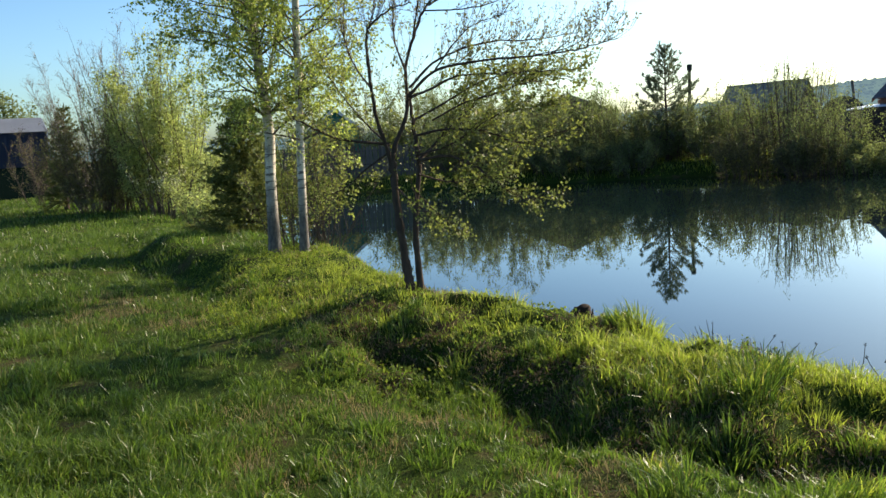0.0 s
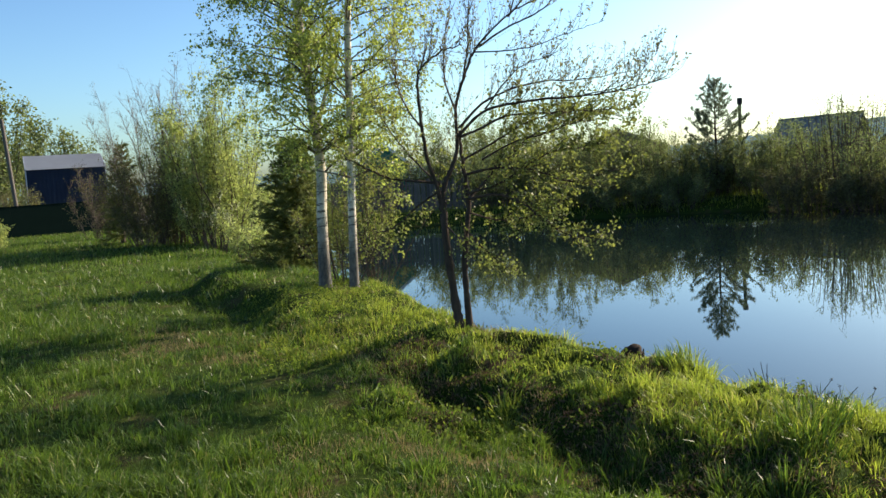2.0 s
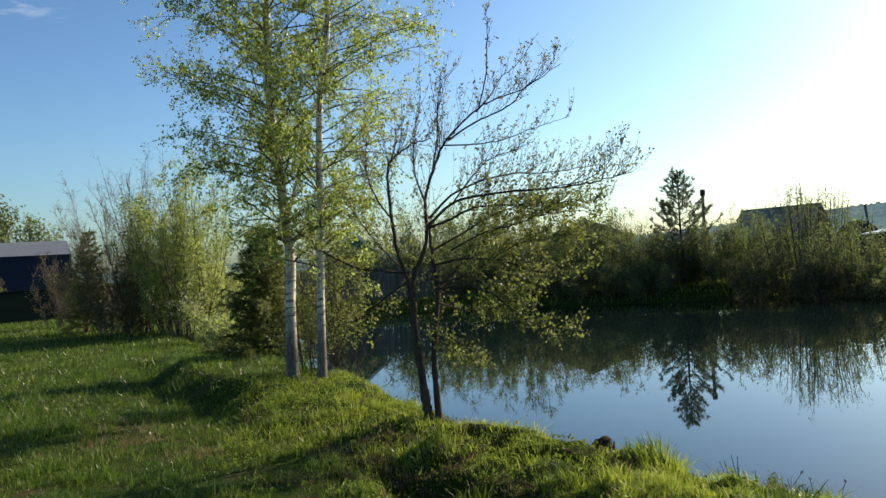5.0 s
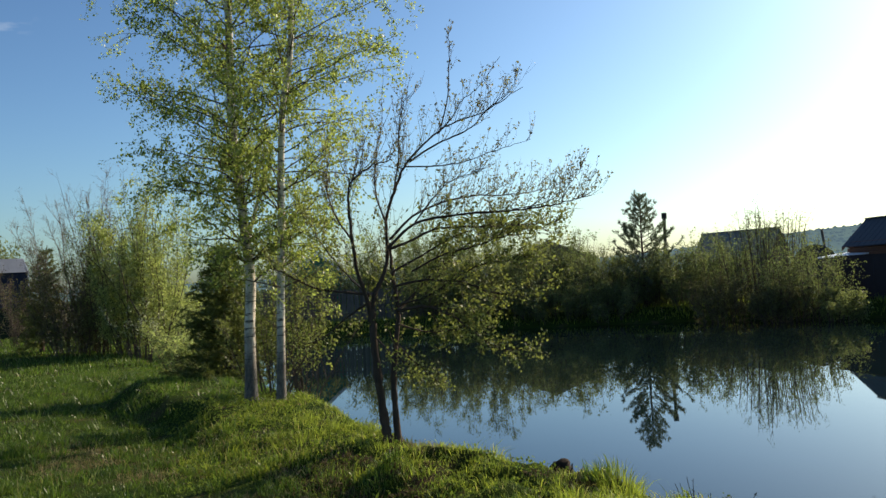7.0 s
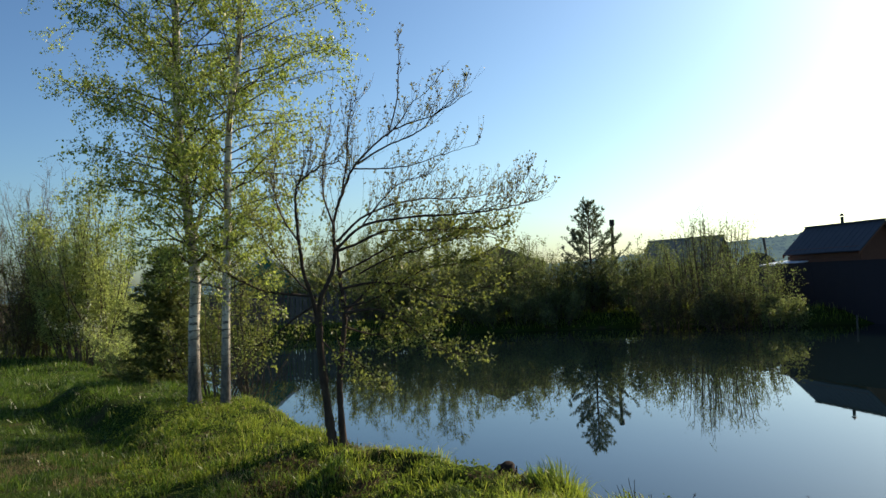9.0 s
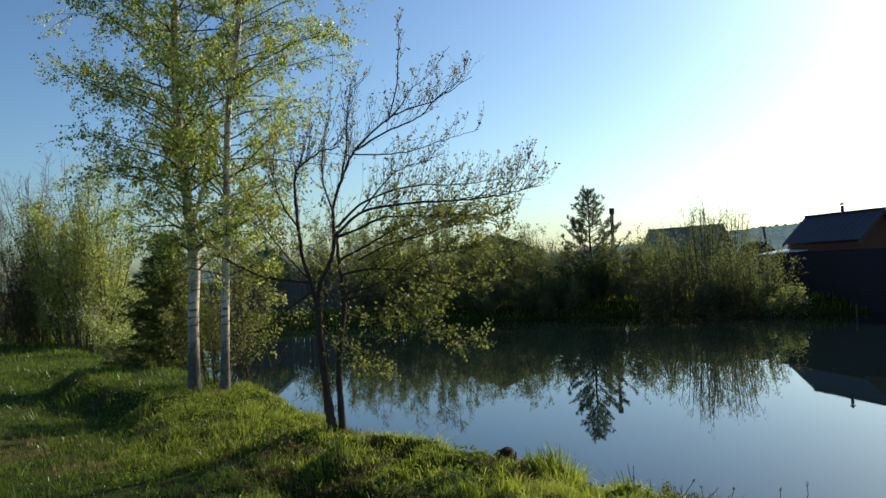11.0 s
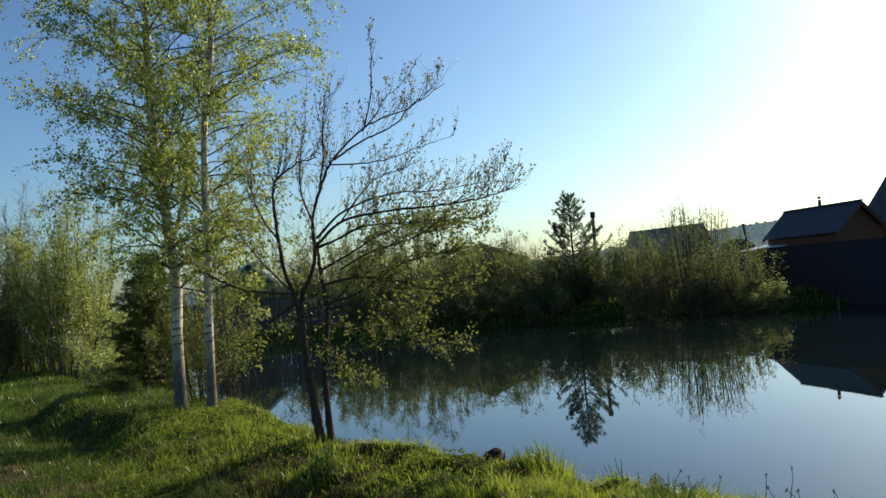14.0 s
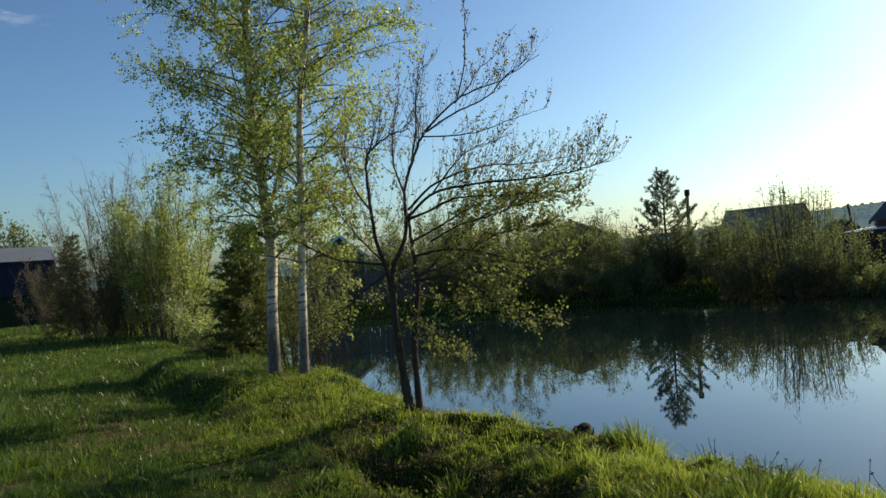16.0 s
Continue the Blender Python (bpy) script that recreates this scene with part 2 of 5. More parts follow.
# ---- mesh helpers ----
class Geo:
    """Collects vertices and faces of three or four corners and makes one mesh of them."""

    def __init__(self):
        self.v, self.f, self.n = [], {3: [], 4: []}, 0

    def add(self, v, f):
        f = np.asarray(f, dtype=np.int64)
        self.v.append(np.asarray(v, dtype=np.float64))
        self.f[f.shape[1]].append(f + self.n)
        self.n += len(v)

    def mesh(self, name, material, smooth=False):
        me = bpy.data.meshes.new(name)
        v = np.concatenate(self.v)
        faces = [np.concatenate(self.f[k]) for k in (3, 4) if self.f[k]]
        loops = np.concatenate([f.ravel() for f in faces])
        sizes = np.concatenate([np.full(len(f), f.shape[1]) for f in faces])
        me.vertices.add(len(v))
        me.vertices.foreach_set("co", v.ravel().astype(np.float32))
        me.loops.add(len(loops))
        me.loops.foreach_set("vertex_index", loops.astype(np.int32))
        me.polygons.add(len(sizes))
        me.polygons.foreach_set("loop_start", (np.cumsum(sizes) - sizes).astype(np.int32))
        me.polygons.foreach_set("use_smooth", np.full(len(sizes), smooth))
        me.update(calc_edges=True)
        me.materials.append(material)
        return me


def piece(name, geo, material, parent=None, label="", smooth=False):
    """One mesh object from a Geo, under parent."""
    ob = new(name, geo.mesh(name, material, smooth))
    ob.parent = parent
    return tagged(ob, label)


def part(name, bm, material, parent=None, label="", smooth=False):
    """One mesh object from a bmesh, under parent."""
    me = bpy.data.meshes.new(name)
    bm.to_mesh(me)
    bm.free()
    me.materials.append(material)
    if smooth:
        me.polygons.foreach_set("use_smooth", np.full(len(me.polygons), True))
    ob = new(name, me)
    ob.parent = parent
    return tagged(ob, label)


def thing(name, at, label, category, group="", turn=0.0):
    ob = new(name)
    ob.matrix_basis = pose(*at, 0, 0, turn)
    return tagged(ob, label, category, group)


def box(bm, x0, x1, y0, y1, z0, z1, bevel=0.0):
    r = bmesh.ops.create_cube(bm, size=1.0, matrix=Matrix.Translation(((x0 + x1) / 2, (y0 + y1) / 2, (z0 + z1) / 2))
                              @ Matrix.Diagonal((x1 - x0, y1 - y0, z1 - z0, 1)))
    if bevel:
        edges = list({e for v in r["verts"] for e in v.link_edges})
        bmesh.ops.bevel(bm, geom=edges, offset=bevel, segments=1, affect="EDGES")
    return bm


def unit(v):
    v = np.asarray(v, float)
    return v / (np.linalg.norm(v) + 1e-12)


def tube(geo, pts, radii, sides=6):
    """A tapered tube along a line of points, closed at its tip."""
    p = np.asarray(pts, float)
    d = np.gradient(p, axis=0)
    d /= np.linalg.norm(d, axis=1, keepdims=True) + 1e-12
    ref = np.array([0.31, 0.87, 0.12]) if abs(d[0][2]) > 0.6 else np.array([0, 0, 1.0])
    a = np.cross(d, ref)
    a /= np.linalg.norm(a, axis=1, keepdims=True) + 1e-12
    b = np.cross(d, a)
    ang = np.arange(sides) * 2 * math.pi / sides
    r = np.asarray(radii, float)[:, None, None]
    v = p[:, None] + r * (np.cos(ang)[None, :, None] * a[:, None] + np.sin(ang)[None, :, None] * b[:, None])
    n = len(p)
    i, j = np.meshgrid(np.arange(n - 1), np.arange(sides), indexing="ij")
    k = (j + 1) % sides
    f = np.stack([i * sides + j, i * sides + k, (i + 1) * sides + k, (i + 1) * sides + j], -1).reshape(-1, 4)
    geo.add(v.reshape(-1, 3), f)


def curve_through(pts, n):
    """n points of a smooth line through the given ones."""
    p = np.asarray(pts, float)
    if len(p) == 2:
        return p[0] + (p[1] - p[0]) * np.linspace(0, 1, n)[:, None]
    q = np.vstack([2 * p[0] - p[1], p, 2 * p[-1] - p[-2]])
    out = []
    for s in np.linspace(0, len(p) - 1 - 1e-9, n):
        i = int(s)
        t = s - i
        a, b, c, d = q[i:i + 4]
        out.append(0.5 * (2 * b + (c - a) * t + (2 * a - 5 * b + 4 * c - d) * t * t + (3 * b - a - 3 * c + d) * t ** 3))
    return np.array(out)


def leaf_cloud(geo, at, size, rng, spread=0.0, droop=0.0, long=1.7, jitter=0.35):
    """One small folded leaf at each place: four corners, turned at random."""
    at = np.asarray(at, float)
    n = len(at)
    at = at + rng.normal(0, 1, (n, 3)) * spread
    d = rng.normal(0, 1, (n, 3))
    d[:, 2] -= droop
    d /= np.linalg.norm(d, axis=1, keepdims=True)
    s = np.cross(d, rng.normal(0, 1, (n, 3)))
    s /= np.linalg.norm(s, axis=1, keepdims=True) + 1e-9
    sz = size * (1 + jitter * rng.uniform(-1, 1, (n, 1)))
    w = sz / long
    v = np.stack([at, at + d * sz * 0.5 + s * w * 0.5, at + d * sz, at + d * sz * 0.5 - s * w * 0.5], 1)
    geo.add(v.reshape(-1, 3), np.arange(n * 4).reshape(n, 4))


def wander(start, way, length, n, rng, bend=0.15, lift=0.0):
    """A slightly crooked line; lift turns it upwards (or down) as it goes."""
    p, d = [np.asarray(start, float)], unit(way)
    for _ in range(n - 1):
        d = unit(d + rng.normal(0, bend, 3) + np.array([0, 0, lift]))
        p.append(p[-1] + d * length / (n - 1))
    return np.array(p)


# ---- the lie of the land ----
def lattice(ix, iy, seed):
    h = np.sin(ix * 127.1 + iy * 311.7 + seed * 74.7) * 43758.5453
    return h - np.floor(h)


def bumps(x, y, size, seed, octaves=3):
    """Soft value noise, about -1 to 1."""
    out, amp, tot = 0.0, 1.0, 0.0
    for o in range(octaves):
        u, v = x / size * 2 ** o, y / size * 2 ** o
        i, j = np.floor(u), np.floor(v)
        a, b = u - i, v - j
        a, b = a * a * (3 - 2 * a), b * b * (3 - 2 * b)
        s = seed + 9 * o
        val = (lattice(i, j, s) * (1 - a) * (1 - b) + lattice(i + 1, j, s) * a * (1 - b)
               + lattice(i, j + 1, s) * (1 - a) * b + lattice(i + 1, j + 1, s) * a * b)
        out, tot, amp = out + amp * (2 * val - 1), tot + amp, amp * 0.5
    return out / tot


SHORE = np.array([(-2.3, 12.6), (-1.2, 10.4), (-0.35, 9.35), (0.35, 8.45), (0.85, 8.15), (1.55, 7.2), (1.85, 6.95),
                  (2.4, 6.6), (2.75, 6.2), (3.9, 5.1), (5.8, 3.6), (10, 1.6), (18, 1), (27, 5), (31, 15), (28, 27),
                  (21.5, 31.5), (17.5, 33.2), (13, 35), (9, 37.6), (4, 38.2), (-1, 38.8), (-6, 39.5), (-10, 38.6),
                  (-11.8, 34), (-11, 28), (-8.6, 23), (-6.2, 18.8), (-4.6, 15.9), (-3.2, 13.9)])


def shore_distance(x, y):
    """Metres from the pond's edge, negative in the water."""
    x, y = np.asarray(x, float), np.asarray(y, float)
    best, inside = np.full(x.shape, 1e9), np.zeros(x.shape, bool)
    for (ax, ay), (bx, by) in zip(SHORE, np.roll(SHORE, -1, 0)):
        ex, ey = bx - ax, by - ay
        t = np.clip(((x - ax) * ex + (y - ay) * ey) / (ex * ex + ey * ey), 0, 1)
        best = np.minimum(best, np.hypot(x - ax - t * ex, y - ay - t * ey))
        if ey != 0:
            inside ^= ((ay > y) != (by > y)) & (x < ax + (y - ay) / ey * ex)
    return np.where(inside, -best, best)


def smooth(a, b, x):
    t = np.clip((x - a) / (b - a), 0, 1)
    return t * t * (3 - 2 * t)


def scarp(x, y, s):
    """The trodden step along the bank: how far behind its line, and where it runs."""
    edge = s + 0.4 * bumps(x, y, 1.1, 23, 2) + 0.12 * bumps(x, y, 0.35, 27, 2)
    return edge, smooth(8.8, 7.6, y) * smooth(-1.9, -0.9, x)


def ground_z(x, y):
    x, y = np.asarray(x, float), np.asarray(y, float)
    s = shore_distance(x, y) + 0.12 * bumps(x, y, 1.3, 3)
    far = smooth(17, 26, y)
    dist = np.hypot(x, y)
    lawn = 0.66 - 0.003 * np.clip(dist - 8, 0, 45) + 0.035 * bumps(x, y, 2.5, 11) + 0.012 * bumps(x, y, 0.5, 13)
    high = smooth(8.8, 10.6, y)
    edge, zone = scarp(x, y, s)
    mound = np.exp(-((s - 1.25) / 0.95) ** 2) * (1 - high) + smooth(2.7, 2.05, s + 0.25 * bumps(x, y, 1.6, 17)) * high
    near_bank = lawn + (0.1 + 0.1 * smooth(6.6, 8.2, y) + 0.1 * smooth(9.0, 11.5, y)) * mound * (1 - smooth(14, 19, y))
    near_bank = near_bank - 0.07 * np.exp(-((s + 0.25 * bumps(x, y, 1.6, 17) - 2.95) / 0.42) ** 2) * high * (1 - smooth(14, 19, y))
    near_bank = near_bank + zone * (0.05 * smooth(2.2, 1.85, edge) - 0.14 * np.exp(-((edge - 2.4) / 0.3) ** 2) * smooth(1.95, 2.2, edge))
    near_bank = near_bank - 0.16 * smooth(0.9, 2.1, x) * smooth(2.4, 1.2, s) * smooth(8.5, 7.0, y)
    rough_ground = smooth(9.6, 7.5, y) * smooth(3.4, 2.6, s) * smooth(0.3, 0.9, s) * smooth(-2.5, -1.0, x)
    near_bank = near_bank + rough_ground * (0.12 * smooth(-0.25, 0.3, bumps(x, y, 0.55, 21, 2)) + 0.06 * smooth(0.0, 0.4, bumps(x, y, 0.32, 25, 2)) - 0.1)
    top = near_bank * (1 - far) + (0.62 + 0.1 * bumps(x, y, 6, 31) - 0.2 * smooth(40, 10, dist)) * far
    rise = smooth(-0.05, 0.8, s) * (1 - far) + smooth(-0.2, 1.6, s) * far
    z = top * rise
    return np.where(s < 0, -0.5 * smooth(0, -1.5, s), z) - 0.02


def build_ground():
    az = np.radians(np.concatenate([np.arange(-44, 38, 0.42), np.arange(38, 316, 2.5)]))
    rad = np.concatenate([[0.02], np.geomspace(0.4, 3.0, 12)[:-1], np.geomspace(3.0, 16, 165)[:-1],
                          np.geomspace(16, 70, 90)[:-1], np.geomspace(70, 4000, 40)])
    a, r = np.meshgrid(az, rad, indexing="ij")
    x, y = np.sin(a) * r, np.cos(a) * r
    z = ground_z(x, y)
    n, m = x.shape
    i, j = np.meshgrid(np.arange(n), np.arange(m - 1), indexing="ij")
    k = (i + 1) % n
    f = np.stack([i * m + j, k * m + j, k * m + j + 1, i * m + j + 1], -1).reshape(-1, 4)[:, ::-1]
    g = Geo()
    g.add(np.stack([x, y, z], -1).reshape(-1, 3), f)
    hub = np.vstack([np.column_stack([x[:, 0], y[:, 0], z[:, 0]]), [[0, 0, float(ground_z(0, 0))]]])
    g.add(hub, [((q + 1) % n, q, n) for q in range(n)])
    return tagged(piece("ground", g, TURF, smooth=True), "green turf with bare earthy patches sloping to a pond",
                  "ground", kind="structure")


build_ground()


def build_water():
    g = Geo()
    c = SHORE.mean(0)
    ring = c + (SHORE - c) * 1.0 + np.array([unit(p - c) * 0.45 for p in SHORE])
    v = np.vstack([np.column_stack([ring, np.zeros(len(ring))]), [[*c, 0]]])
    n = len(ring)
    g.add(v, [(i, (i + 1) % n, n) for i in range(n)])
    return tagged(piece("water", g, WATER), "still dark pond water mirroring sky and trees", "water", kind="structure")


build_water()


# ---- grass ----
def blades(geo, x, y, height, width, out, rng, segs=True):
    """Bent blades of grass that stand on the ground at x, y and lean by out."""
    n = len(x)
    base = np.column_stack([x, y, ground_z(x, y) - 0.01])
    a = rng.uniform(0, 2 * math.pi, n)
    side = np.column_stack([np.cos(a), np.sin(a), np.zeros(n)]) * (width * 0.5)[:, None]
    out = np.column_stack([out, np.zeros(n)])
    up = np.column_stack([np.zeros(n), np.zeros(n), height])
    if segs:
        mid = base + out * 0.3 + up * 0.6
        tip = base + out + up * 0.9
        v = np.stack([base - side, base + side, mid + side * 0.8, mid - side * 0.8, tip], 1).reshape(-1, 3)
        o = np.arange(n)[:, None] * 5
        geo.add(v, np.concatenate([o + [0, 1, 2], o + [0, 2, 3], o + [3, 2, 4]]))
    else:
        v = np.stack([base - side, base + side, base + out + up], 1).reshape(-1, 3)
        geo.add(v, np.arange(n * 3).reshape(n, 3))


def scatter(rng, n, a0, a1, r0, r1):
    a = np.radians(rng.uniform(a0, a1, n))
    r = np.sqrt(rng.uniform(r0 * r0, r1 * r1, n))
    x, y = np.sin(a) * r, np.cos(a) * r
    return x, y, shore_distance(x, y)


def clumps(geo, rng, n, per, a0, a1, r0, r1, width, height, radius, keep_fn, tall_fn, segs=True):
    """Grass in small clumps: the blades of one clump spread from its middle."""
    x, y, s = scatter(rng, n, a0, a1, r0, r1)
    keep = keep_fn(x, y, s, rng.uniform(0, 1, n))
    x, y, s = x[keep], y[keep], s[keep]
    h = height * tall_fn(x, y, s) * rng.gamma(5.0, 0.2, len(x))
    fall = rng.normal(0, 0.35, (len(x), 2))
    k = np.repeat(np.arange(len(x)), per)
    m = len(k)
    off = rng.normal(0, 1, (m, 2)) * radius
    hh = np.clip(h[k] * rng.uniform(0.45, 1.15, m), 0.015, 0.2)
    out = (off / radius * 0.28 + fall[k] + rng.normal(0, 0.25, (m, 2))) * hh[:, None]
    blades(geo, x[k] + off[:, 0], y[k] + off[:, 1], hh, width * rng.uniform(0.6, 1.4, m), out, rng, segs)


def build_grass():
    rng = np.random.default_rng(5)
    g, bank_g, dry, weeds = Geo(), Geo(), Geo(), Geo()

    def worn(x, y):
        """A trodden path along the bank, and worn patches."""
        path = np.exp(-((shore_distance(x, y) - 3.6 - 0.5 * bumps(x, y, 3.0, 55)) / 0.55) ** 2)
        return np.clip(0.5 * path + 0.6 * smooth(0.2, 0.6, bumps(x, y, 0.9, 41)), 0, 1)

    def keep(x, y, s, u):
        return (s > 0.1) & (u > 0.75 * worn(x, y) + 0.7 * smooth(0.1, -0.4, bumps(x, y, 0.3, 45, 2)))

    def tall(x, y, s):
        bank = smooth(3.0, 1.6, s) * smooth(12.5, 9, y)
        base = 0.75 + 0.5 * np.clip(bumps(x, y, 1.7, 43), -0.6, 1) + 0.3 * bank * np.clip(0.45 + bumps(x, y, 0.6, 47), 0, 1.3) - 0.2 * worn(x, y)
        return base * (0.45 + 1.1 * np.clip(0.5 + 1.2 * bumps(x, y, 0.3, 45, 2), 0, 1.2))

    def bare(x, y, s):
        """The scarp's face and the hollows, where little grows."""
        edge, zone = scarp(x, y, s)
        hollow = 0.6 * smooth(-0.15, -0.45, bumps(x, y, 0.55, 21, 2)) * smooth(9.6, 7.5, y)
        return np.clip(0.7 * zone * np.exp(-((edge - 2.12) / 0.18) ** 2) + hollow, 0, 0.95)

    def on_bank(x, y, s, u):
        return keep(x, y, s, u) & (s < 2.5 + 0.7 * bumps(x, y, 0.9, 61)) & (u > bare(x, y, s))

    def on_lawn(x, y, s, u):
        return keep(x, y, s, u) & (s > 1.9 + 0.8 * bumps(x, y, 0.9, 61)) & (u > bare(x, y, s))

    clumps(g, rng, 10500, 11, -38, 28, 3.6, 6.5, 0.0068, 0.112, 0.03, on_lawn, tall)
    clumps(g, rng, 15500, 8, -40, 29, 6.5, 13.0, 0.0085, 0.1, 0.042, on_lawn, tall)
    clumps(bank_g, rng, 9500, 12, -30, 30, 3.6, 6.5, 0.0058, 0.085, 0.03, on_bank, tall)
    clumps(bank_g, rng, 14500, 11, -40, 30, 6.5, 13.0, 0.0075, 0.075, 0.042, on_bank, tall)
    clumps(g, rng, 11000, 9, -40, -12, 13, 24, 0.016, 0.085, 0.07, keep, tall, False)

    def everywhere(x, y, s, u):
        return s > 0.1

    def low(x, y, s):
        return np.full(len(x), 1.0)

    clumps(g, rng, 4200, 7, -38, 30, 3.4, 7.0, 0.006, 0.034, 0.05, everywhere, low, False)
    clumps(g, rng, 6500, 6, -40, 30, 7.0, 14.0, 0.009, 0.035, 0.06, everywhere, low, False)
    x, y, s = scatter(rng, 60000, -40, -15, 24, 55)
    k = s > 0.3
    n = int(k.sum())
    blades(g, x[k], y[k], rng.uniform(0.05, 0.15, n), np.full(n, 0.03), rng.normal(0, 0.03, (n, 2)), rng, False)
    x, y, s = scatter(rng, 30000, -14, 36, 33, 46)
    k = (s > 0.2) & (s < 6)
    n = int(k.sum())
    blades(bank_g, x[k], y[k], rng.uniform(0.1, 0.32, n), np.full(n, 0.035), rng.normal(0, 0.06, (n, 2)), rng, False)
    x, y, s = scatter(rng, 32000, 33, 320, 0.6, 15)
    k = s > 0.15
    n = int(k.sum())
    blades(g, x[k], y[k], rng.uniform(0.04, 0.11, n), np.full(n, 0.012), rng.normal(0, 0.03, (n, 2)), rng, False)
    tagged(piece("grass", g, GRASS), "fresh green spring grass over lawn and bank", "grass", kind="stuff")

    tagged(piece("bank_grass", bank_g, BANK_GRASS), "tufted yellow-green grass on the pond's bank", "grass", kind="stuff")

    def straw(x, y, s, u):
        return (s > 0.25) & (s < 4.5) & (bumps(x, y, 0.6, 77) > 0.08)

    clumps(dry, rng, 12000, 8, -30, 32, 2.6, 12, 0.0045, 0.055, 0.05, straw, low)
    tagged(piece("dry_grass", dry, DRY), "matted straw-coloured dead grass on the bank", "grass", kind="stuff")
    x, y, s = scatter(rng, 30000, -22, 30, 3.0, 13)
    k = (s > 0.7) & (s < 3.2) & (bumps(x, y, 0.7, 91) > 0.0) & (y > 5.8)
    x, y = x[k], y[k]
    z = ground_z(x, y) + rng.uniform(0.01, 0.06, len(x))
    leaf_cloud(weeds, np.column_stack([x, y, z]), 0.032, rng, 0.01, -0.6, 1.5)
    x, y, s = scatter(rng, 90000, -14, 30, 3.0, 9.5)
    k = (s > 0.5) & (s < 2.8) & ((bumps(x, y, 0.55, 83) > 0.35) | (bare(x, y, s) > 0.4))
    litter = Geo()
    leaf_cloud(litter, np.column_stack([x[k], y[k], ground_z(x[k], y[k]) + rng.uniform(0.0, 0.03, int(k.sum()))]), 0.03, rng, 0.006, -0.2, 2.6)
    tagged(piece("plant_litter", litter, LITTER), "reddish-brown dead plant litter on bare patches", "litter", kind="stuff")
    tagged(piece("low_weeds", weeds, WEED), "small broad-leaved weeds among the bank's grass", "weeds", kind="stuff")


build_grass()


# ---- trees ----
def sub_twigs(geo, line, radius, count, length, rng, lift=0.3, start=0.25, spread=0.9, leafs=None, every=0.05, sides=3,
              pts=5, taper=0.75):
    """Side twigs along a line; places for leaves are put into leafs."""
    lines = []
    n = len(line)
    for _ in range(count):
        t = start + (1 - start) * rng.random()
        i = min(int(t * (n - 1)), n - 2)
        p = line[i] + (line[i + 1] - line[i]) * (t * (n - 1) - i)
        d = unit(line[i + 1] - line[i])
        w = d + rng.normal(0, spread, 3) + np.array([0, 0, lift])
        ln = length * rng.uniform(0.45, 1.2) * (1.2 - taper * t)
        q = wander(p, w, ln, pts, rng, 0.16, lift * 0.25)
        r = radius * rng.uniform(0.6, 1.0)
        tube(geo, q, np.linspace(r, r * 0.3, pts), sides)
        lines.append(q)
        if leafs is not None:
            k = max(2, int(ln / every))
            s = rng.uniform(0.15, 1.0, k) * (pts - 1.001)
            ii = s.astype(int)
            leafs.append(q[ii] + (q[ii + 1] - q[ii]) * (s - ii)[:, None])
    return lines


